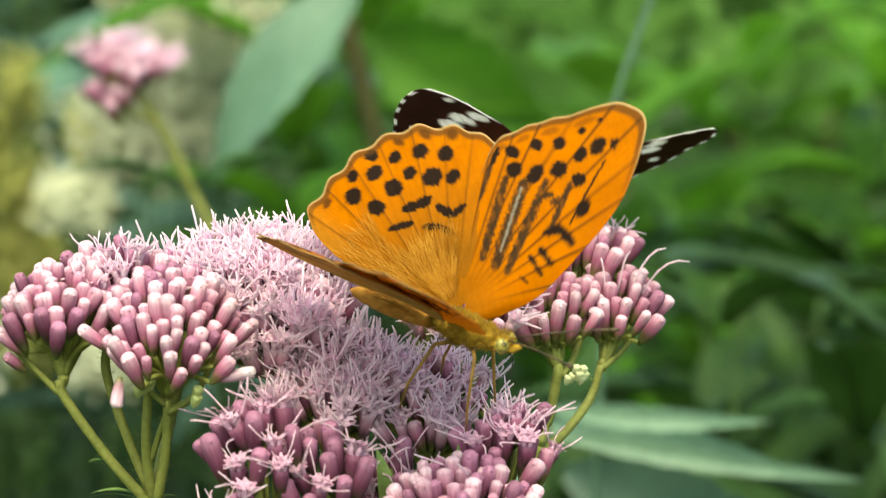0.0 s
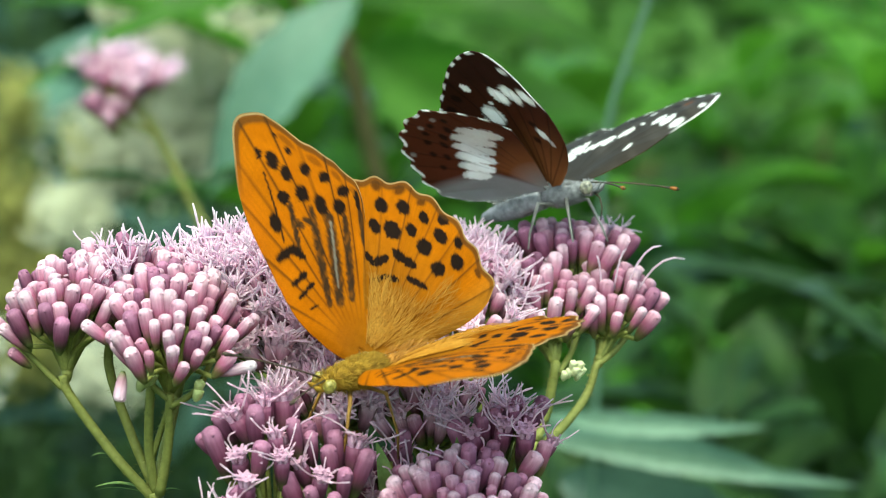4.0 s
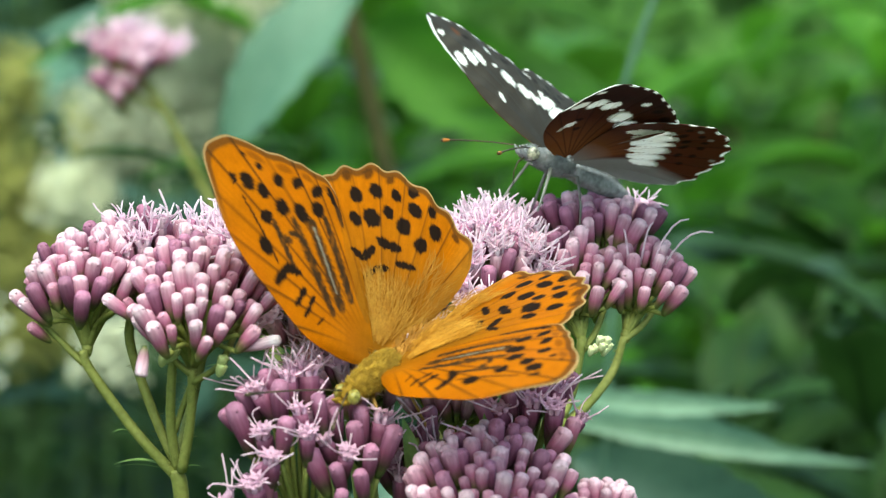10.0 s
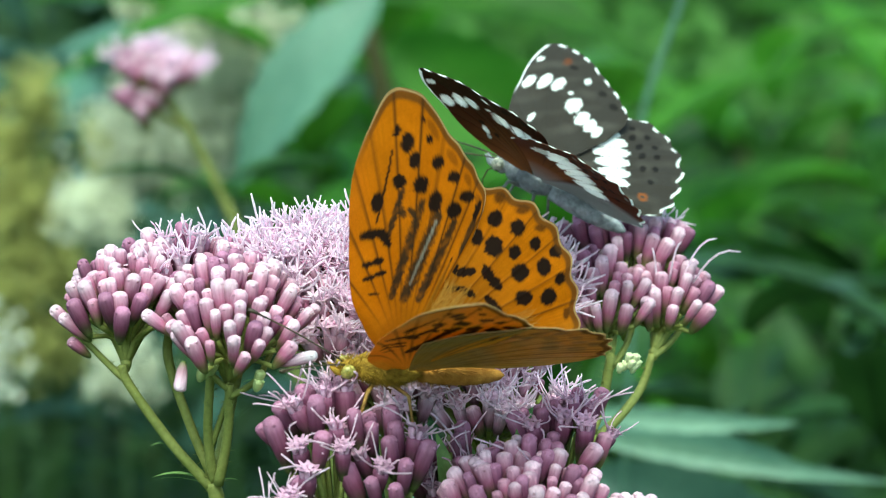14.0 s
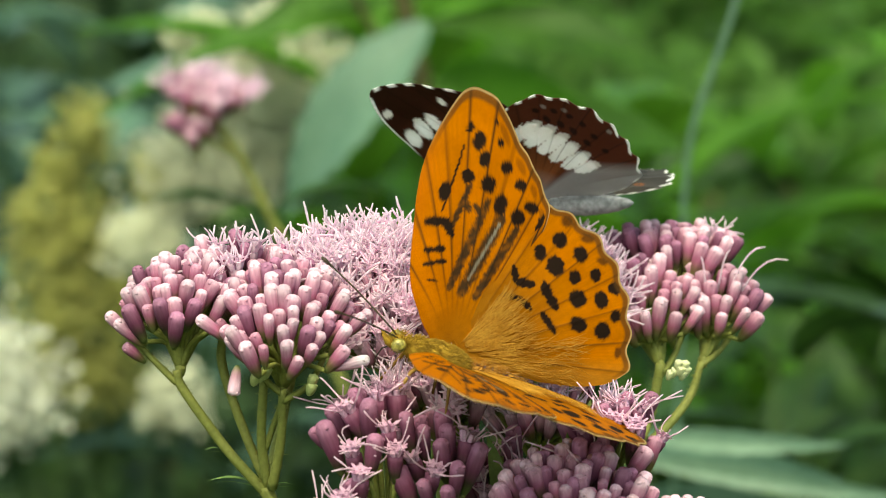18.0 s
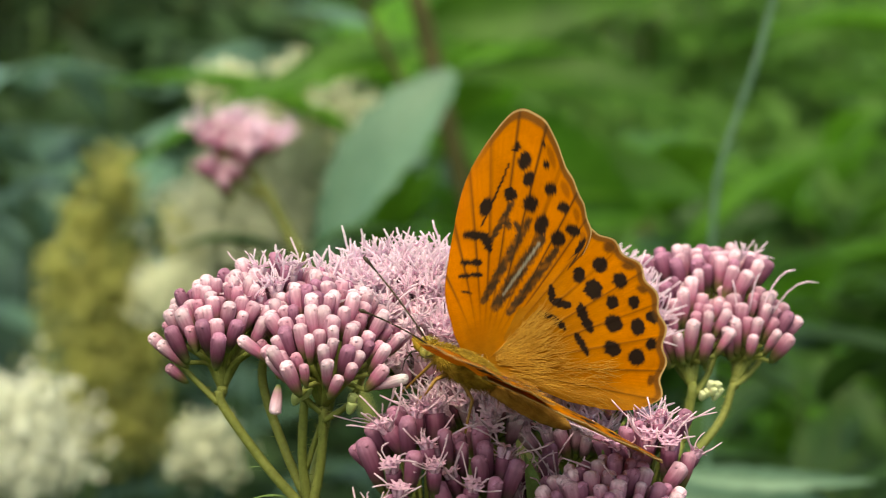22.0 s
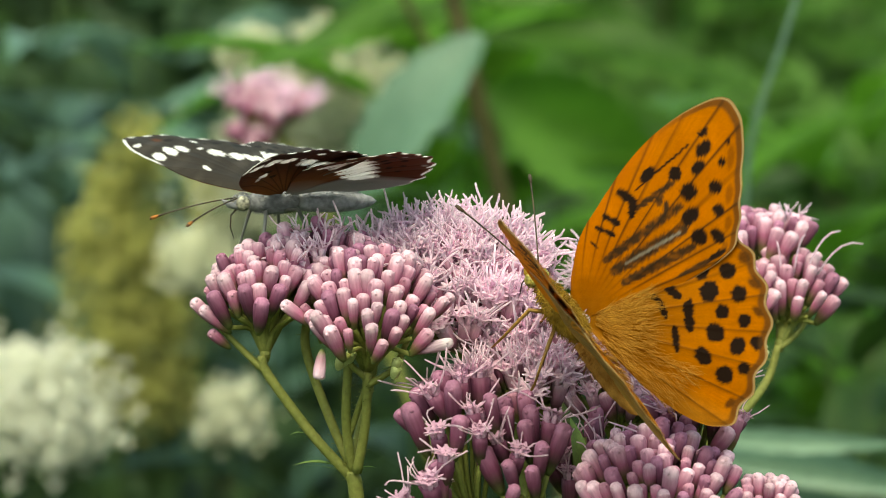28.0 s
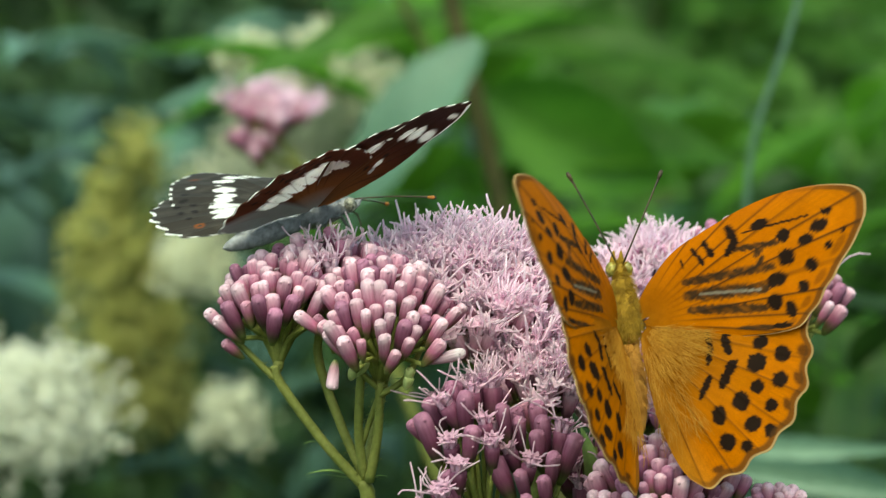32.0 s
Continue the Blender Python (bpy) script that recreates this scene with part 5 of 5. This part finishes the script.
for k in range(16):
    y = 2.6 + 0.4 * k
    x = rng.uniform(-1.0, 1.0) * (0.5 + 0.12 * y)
    # bushes on the left get the leaf colour with shade painted in
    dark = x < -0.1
    shrub(x, y, rng.uniform(0.5, 0.8), 0.5, max(0.45, 1.12 - 0.105 * (y + 0.53) * rng.uniform(0.9, 1.3)) + (0.25 if k > 9 else 0), 2000, HEDGE_SHADED if dark else HEDGE, 300 + k, "dense bush behind the meadow, shade put into its dark leaf colour" if dark else "dense light green bush behind the meadow")

left_stem()
middle_stem()
right_stem()
fritillary, fritillary_wings = butterfly("fritillary_butterfly", "orange butterfly with black spots feeding on pink flowers", FRITILLARY)
admiral, admiral_wings = butterfly("admiral_butterfly", "dark brown butterfly with white bands on pink flowers", ADMIRAL)


# ---- what moves ----
def key_butterfly(thing, wings, rows):
    """rows: seconds, place in millimetres, heading, pitch, roll, wing lifts left and right, hindwing extra lifts, sweeps of the forewings and hindwings."""
    walk(thing, [(t, pose(x * MM, y * MM, z * MM, pitch, roll, head - 90)) for t, (x, y, z), head, pitch, roll, *_ in rows])
    for tag, k, i in (("left", -1, 0), ("right", 1, 1)):
        for where, lift in (("fore", 0.25), ("hind", 0.0)):
            keys = []
            for t, _, _, _, _, lifts, extra, sweep in rows:
                phi = lifts[i] + (extra[i] if where == "hind" else 0)
                turn = sweep[i if where == "fore" else i + 2] * k
                keys.append((t, pose(1.5 * MM * k, 0, (1.0 + lift) * MM, 0, -phi * k, 0) @ pose(0, 0, 0, 0, 0, turn)))
            walk(wings[tag, where], keys)


def motions():
    key_butterfly(fritillary, fritillary_wings, [
        (0, (-0.2, -2.0, 995.2), -28.9, -17.3, 11.4, (50.9, 34.7), (-0.5, -0.6), (6.3, 0.0, -0.2, -0.0)),
        (1, (-0.5, -1.8, 994.6), -42.8, -31.3, 9.2, (33.4, 27.8), (-0.9, -4.3), (-3.2, 1.5, 0.6, 0.5)),
        (2, (-0.6, -1.4, 986.5), -72.4, -25.7, 3.7, (44.7, 38.9), (-0.6, -3.0), (3.9, 2.1, -2.0, -5.5)),
        (2.5, (-3.0, -5.0, 989.7), -109.8, -22.1, -6.2, (43.4, 45.2), (-0.5, -0.6), (0.4, -1.7, -1.3, -2.0)),
        (4.5, (-13.1, -7.0, 988.0), -137.3, -5.5, -21.9, (28.0, 45.9), (-0.4, -1.1), (4.6, -4.5, -1.1, -3.2)),
        (5, (-13.6, -6.6, 988.7), -141.9, -3.0, -20.5, (22.8, 45.1), (-0.5, -1.2), (-0.1, -6.4, -2.4, -3.4)),
        (6, (-12.2, -6.9, 988.3), -143.2, 0.7, -12.8, (19.3, 57.2), (-0.7, -2.5), (4.5, -3.6, -0.9, -2.0)),
        (7, (-13.4, -7.0, 987.5), -147.7, 5.0, -21.1, (40.2, 61.8), (-2.0, -0.5), (-1.7, -1.2, 2.2, -0.2)),
        (8, (-11.0, -6.9, 986.1), -132.3, -7.9, -9.1, (27.0, 70.2), (-0.6, -0.6), (1.3, -5.8, -0.0, -2.1)),
        (8.5, (-11.5, -9.1, 986.9), -124.2, -20.2, -12.7, (37.4, 60.4), (-5.5, -3.0), (3.0, -1.7, -2.2, -2.3)),
        (9, (-12.6, -6.2, 986.2), -122.4, -14.6, -13.9, (24.7, 47.5), (-0.6, -0.5), (2.6, -3.4, -4.4, -2.5)),
        (10, (-13.4, -6.0, 984.6), -121.7, -19.9, -12.5, (26.2, 51.7), (-0.6, -0.6), (2.1, -2.6, -5.6, -2.9)),
        (11, (-13.5, -6.7, 984.8), -123.3, -17.3, -10.4, (31.8, 61.4), (-3.0, -4.2), (-0.5, -1.8, -3.2, -2.5)),
        (12, (-13.9, -6.4, 984.1), -120.6, -20.6, -11.9, (26.8, 54.8), (-0.6, -2.1), (0.8, -2.9, -4.0, -4.5)),
        (13, (-13.2, -7.0, 986.5), -141.7, -4.4, -17.0, (47.8, 65.5), (-4.7, -0.6), (5.1, -5.9, 1.9, -2.3)),
        (14, (-15.8, -6.8, 986.8), -157.1, 3.5, -26.1, (50.2, 65.7), (-0.6, -1.5), (1.5, -6.1, 4.5, -2.9)),
        (16.5, (-17.8, -6.8, 987.1), -171.8, 9.4, -22.0, (49.6, 76.1), (-0.6, -0.6), (0.7, -13.9, 2.9, -0.2)),
        (17, (-17.3, -6.9, 989.2), -166.6, 16.0, -25.0, (22.7, 45.1), (-0.6, -0.6), (7.4, -1.9, 0.3, 0.8)),
        (18, (-16.4, -6.9, 988.3), -169.3, 22.9, -22.2, (22.2, 52.0), (-0.6, -0.5), (4.6, -0.3, 0.1, 1.5)),
        (19, (-16.6, -6.9, 989.5), -168.2, 22.1, -18.6, (28.5, 58.5), (-0.6, -0.6), (6.5, -3.0, 0.1, -1.9)),
        (19.5, (-17.7, -6.2, 987.9), -169.9, 24.2, -22.8, (22.6, 51.1), (-0.9, -0.6), (6.2, 1.2, 0.1, -0.6)),
        (20, (-17.2, -6.9, 988.6), -171.6, 23.9, -19.3, (29.3, 56.5), (-0.6, -0.6), (0.7, -0.8, -0.0, 0.6)),
        (21, (-17.6, -6.6, 988.6), -177.8, 25.5, -18.1, (35.6, 57.6), (-0.6, -0.6), (7.1, -3.5, 0.5, 0.7)),
        (22, (-17.8, -6.7, 989.3), -179.9, 29.3, -23.3, (31.6, 47.9), (-0.8, -0.5), (9.8, 1.8, -0.0, 3.3)),
        (22.2, (-17.9, -6.9, 989.3), -179.6, 28.9, -22.1, (32.5, 49.1), (-1.2, -0.3), (8.1, 1.7, 0.0, 3.1)),
        (22.3, (-17.9, -7.1, 989.2), -179.4, 28.6, -21.5, (-32.7, 41.9), (-1.5, -0.2), (7.2, 1.6, 0.0, 2.9)),
        (22.4, (-18.0, -7.2, 989.3), -179.3, 28.4, -20.9, (33.3, 50.5), (-1.7, -0.1), (6.3, 1.5, 0.0, 2.8)),
        (23, (-17.5, -6.8, 988.8), -162.8, 16.0, -17.3, (34.3, 57.8), (-0.6, -0.5), (6.6, -0.1, -0.0, 2.1)),
        (24, (-17.1, -6.6, 989.9), -177.1, 24.6, -21.7, (22.5, 47.9), (-3.2, -0.5), (16.8, -4.2, -0.7, 4.9)),
        (26.5, (-17.2, -6.6, 987.9), -208.5, 16.5, -11.6, (42.5, 61.7), (-0.6, -0.6), (-13.9, -5.5, -5.5, 1.9)),
        (27, (-14.2, -6.8, 989.9), -219.6, 22.4, -8.6, (49.2, 58.5), (-0.6, -0.6), (-8.4, -0.8, -2.9, 1.6)),
        (28, (-10.5, -6.7, 991.4), -228.6, 43.3, -12.8, (54.0, 60.8), (-0.6, -1.9), (-7.7, -1.3, -0.7, 3.9)),
        (29, (-6.6, -6.6, 993.6), -228.6, 44.1, -8.2, (39.1, 64.4), (-4.4, -0.6), (-1.0, -4.3, -5.5, -0.1)),
        (30, (-3.5, -6.8, 992.9), -243.1, 54.1, -5.1, (58.0, 55.8), (-0.6, -1.8), (-3.0, -0.7, -0.1, 1.0)),
        (31, (-2.3, -6.5, 993.2), -249.6, 47.4, -1.4, (32.5, 48.3), (-0.3, -0.9), (-0.4, -4.8, -3.7, 2.0)),
        (32, (-3.9, -7.0, 992.9), -253.3, 57.5, 1.1, (54.1, 44.9), (-0.6, -1.9), (2.3, 0.5, -0.7, 2.4)),
    ])
    key_butterfly(admiral, admiral_wings, [
        (0, (12.9, 59.0, 1003.8), -48.4, 36.3, -4.6, (11.6, 25.5), (-0.6, -0.6), (2.5, 4.8, -0.0, -0.0)),
        (1, (15.3, 59.1, 1000.8), -49.7, 21.6, -8.3, (26.9, 36.5), (-0.6, -0.5), (-5.4, -11.6, -0.0, 2.9)),
        (2, (14.1, 59.2, 1004.0), -47.2, 11.1, -6.7, (17.1, 26.9), (-0.6, -5.5), (-3.0, -11.7, 0.0, 2.4)),
        (2.5, (13.3, 59.0, 1004.4), -44.3, 13.5, -5.3, (32.2, 48.8), (-0.6, -0.6), (3.0, -8.0, -0.0, 3.2)),
        (4.5, (20.0, 59.0, 1004.6), -38.9, 14.6, -7.0, (30.6, 39.8), (-0.6, -6.3), (1.2, -5.7, -0.0, 1.8)),
        (5, (21.6, 59.0, 1003.9), -36.2, 9.2, -2.4, (27.1, 39.1), (-0.6, -5.3), (1.5, -5.5, 0.0, 3.3)),
        (6, (20.3, 58.9, 1002.8), -47.2, 0.9, -6.2, (21.2, 28.5), (-0.6, -0.6), (6.5, -11.0, 0.0, 0.4)),
        (7, (19.8, 58.8, 1004.6), -78.3, 9.5, 1.9, (20.8, 41.1), (-0.6, -4.4), (-3.4, 1.7, 0.0, -0.1)),
        (8, (17.3, 58.8, 1004.0), -100.2, 3.1, -8.1, (24.8, 21.2), (-3.6, -0.6), (-3.5, -3.0, 0.2, -0.0)),
        (8.5, (16.8, 58.0, 1002.8), -106.4, 14.8, -5.3, (35.4, 31.4), (-4.6, -0.6), (0.4, 1.1, 1.8, 0.0)),
        (9, (15.9, 58.9, 1005.0), -139.4, 28.9, 2.3, (22.6, 26.7), (-2.6, -0.6), (-5.0, 4.2, 3.3, -0.0)),
        (9.5, (15.4, 61.2, 1000.7), -140.9, 15.4, -3.0, (20.4, 21.9), (-1.9, -0.6), (-3.4, -0.5, 3.1, 0.0)),
        (10, (13.5, 59.1, 1005.1), -140.8, 19.4, -2.0, (28.3, 37.1), (-0.5, -0.6), (8.7, -1.8, 3.0, -0.0)),
        (10.5, (9.1, 53.7, 1003.0), -175.9, 15.6, -2.5, (33.0, 34.8), (-2.5, 1.8), (4.5, 2.7, 0.6, -0.6)),
        (11, (9.1, 58.8, 1004.6), -181.0, 8.4, -2.8, (25.0, 34.3), (-0.6, -6.4), (9.7, 7.2, -2.0, -1.3)),
        (12, (5.9, 58.8, 1004.1), -196.7, 10.3, -0.5, (22.0, 15.5), (-0.6, -3.3), (9.5, 8.8, -0.3, 1.3)),
        (12.5, (5.5, 63.0, 1001.0), -205.9, 14.4, -3.2, (38.5, 32.5), (-0.5, -4.5), (2.2, 0.8, -1.0, 0.8)),
        (13, (5.8, 59.0, 1003.9), -200.4, 15.0, -3.4, (32.1, 21.5), (-0.6, -5.1), (7.2, -0.6, -1.8, 0.0)),
        (14, (5.0, 58.9, 1005.4), -199.4, 21.2, -0.1, (35.1, 31.7), (-3.5, -5.6), (8.7, 1.6, -2.9, 0.4)),
        (14.5, (2.3, 62.9, 1005.3), -233.0, 8.8, 3.6, (29.7, 22.5), (-3.5, -0.6), (-0.6, 4.3, -2.6, 0.3)),
        (16.5, (2.9, 61.6, 1009.3), -226.6, 8.8, 4.9, (19.8, 25.9), (-3.0, -3.0), (3.6, -8.7, -1.4, -0.1)),
        (17, (-0.1, 58.9, 1008.5), -214.1, 2.7, 8.1, (25.9, 18.4), (-2.8, -0.6), (5.3, 3.3, -1.1, -0.2)),
        (18, (-3.4, 58.8, 1002.8), -199.8, -9.6, 13.6, (40.1, 20.8), (-4.2, -0.7), (10.3, -4.1, -1.9, -1.1)),
        (19, (-0.3, 58.9, 1003.1), -188.6, -8.0, 5.1, (34.0, 21.3), (-3.0, -0.6), (10.6, 2.9, -1.9, -0.0)),
        (19.5, (0.4, 55.6, 1005.6), -185.0, 1.2, 4.3, (25.4, 15.7), (-2.1, 2.0), (19.8, 11.2, -1.2, 0.1)),
        (20, (-0.7, 59.0, 1007.1), -191.0, 19.2, 2.6, (27.0, 34.5), (-0.6, -6.2), (11.5, -2.1, -0.7, 0.2)),
        (21, (-0.2, 59.1, 1007.7), -180.4, 16.2, 1.0, (38.7, 12.0), (-6.0, -0.6), (3.6, 0.0, -1.1, -0.0)),
        (21.4, (-0.2, 59.1, 1007.7), -180.4, 16.2, 1.0, (38.7, 14.0), (-6.0, -0.6), (3.6, 0.0, -1.1, 0.0)),
        (21.5, (-0.2, 59.1, 1007.7), -180.4, 16.2, 1.0, (45.0, 40.0), (-6.0, -0.6), (3.6, 0.0, -1.1, 0.0)),
        (21.6, (-25.0, 50.0, 1036.0), -170.0, 20.0, 0.0, (10.0, 10.0), (0.0, 0.0), (0.0, 0.0, 0.0, 0.0)),
        (21.7, (-62.9, 40.0, 1039.7), -165.0, 15.0, 0.0, (55.0, 55.0), (0.0, 0.0), (0.0, 0.0, 0.0, 0.0)),
        (21.8, (-113.0, 50.0, 1054.0), -150.0, 15.0, 0.0, (-10.0, -10.0), (0.0, 0.0), (0.0, 0.0, 0.0, 0.0)),
        (22, (-116.7, 50.0, 1061.6), -130.0, 5.0, 0.0, (50.0, 50.0), (0.0, 0.0), (0.0, 0.0, 0.0, 0.0)),
        (22.1, (-107.6, 50.0, 1047.3), -115.0, -5.0, 0.0, (-5.0, -5.0), (0.0, 0.0), (0.0, 0.0, 0.0, 0.0)),
        (22.2, (-57.3, 30.0, 1016.1), -100.0, 5.0, 0.0, (60.0, 60.0), (0.0, 0.0), (0.0, 0.0, 0.0, 0.0)),
        (22.3, (-45.7, 20.0, 1010.6), -92.0, 12.0, 0.0, (5.0, 5.0), (0.0, 0.0), (0.0, 0.0, 0.0, 0.0)),
        (22.4, (-41.0, 22.1, 1008.5), -87.2, 15.3, 12.9, (30.1, 40.6), (-1.9, -0.7), (3.1, 0.6, 2.9, 0.6)),
        (22.5, (-41.0, 22.1, 1008.5), -87.2, 15.3, 12.9, (30.1, 40.6), (-1.9, -0.7), (3.1, 0.6, 2.9, 0.6)),
        (23, (-42.8, 23.1, 1008.2), -88.3, 18.7, 13.8, (22.0, 32.3), (-1.6, -0.5), (0.9, -1.0, 2.9, 0.6)),
        (23.5, (-42.9, 28.4, 1006.1), -118.6, 15.3, -1.2, (24.2, 26.0), (-0.7, -0.7), (5.0, 1.6, 2.5, 0.3)),
        (24, (-49.2, 23.0, 1007.6), -133.7, 10.0, 4.0, (25.2, 13.0), (-0.6, -0.6), (-5.2, -6.5, 2.1, 0.0)),
        (24.5, (-49.5, 24.0, 1003.8), -136.6, 9.6, 0.6, (33.8, 8.4), (-0.7, -0.6), (-12.4, 0.4, 2.1, 0.0)),
        (26.5, (-51.9, 23.0, 1007.4), -139.8, 7.7, 6.3, (17.6, 9.6), (-0.6, -0.6), (-9.1, -6.5, 1.4, 0.0)),
        (27, (-47.9, 22.8, 1007.0), -167.0, 11.2, 1.1, (14.2, 19.8), (-0.5, -0.6), (9.6, 11.7, -0.1, -3.3)),
        (28, (-56.5, 23.1, 1006.7), -150.2, 0.0, 2.5, (21.5, 18.3), (-0.6, -0.6), (3.1, -0.5, 1.8, 0.0)),
        (28.6, (-58.5, 28.9, 1006.7), -204.4, 1.3, -5.8, (23.9, 37.8), (-2.3, -10.2), (-18.4, 14.5, -0.8, -1.9)),
        (29, (-57.6, 22.7, 1006.6), -204.6, 0.0, 1.7, (-2.3, 10.3), (-0.3, -7.1), (3.5, -8.3, -2.6, -3.2)),
        (29.3, (-57.7, 21.5, 1005.5), -228.7, 4.6, -1.4, (25.7, 40.4), (-1.6, 3.6), (-9.4, 10.2, -3.2, -2.0)),
        (30, (-56.0, 23.2, 1007.0), -275.2, 6.7, -9.4, (31.6, 34.1), (-0.4, -0.5), (-6.4, 1.0, -4.2, 0.6)),
        (31, (-53.1, 23.2, 1005.5), -317.3, 12.0, -11.5, (31.3, 27.8), (-2.8, -0.5), (-9.8, 1.2, 6.7, -0.4)),
        (32, (-53.7, 23.1, 1005.9), -324.6, 8.3, -10.6, (18.5, 25.9), (-0.5, -0.6), (-20.6, 2.5, 1.5, -1.2)),
    ])


motions()
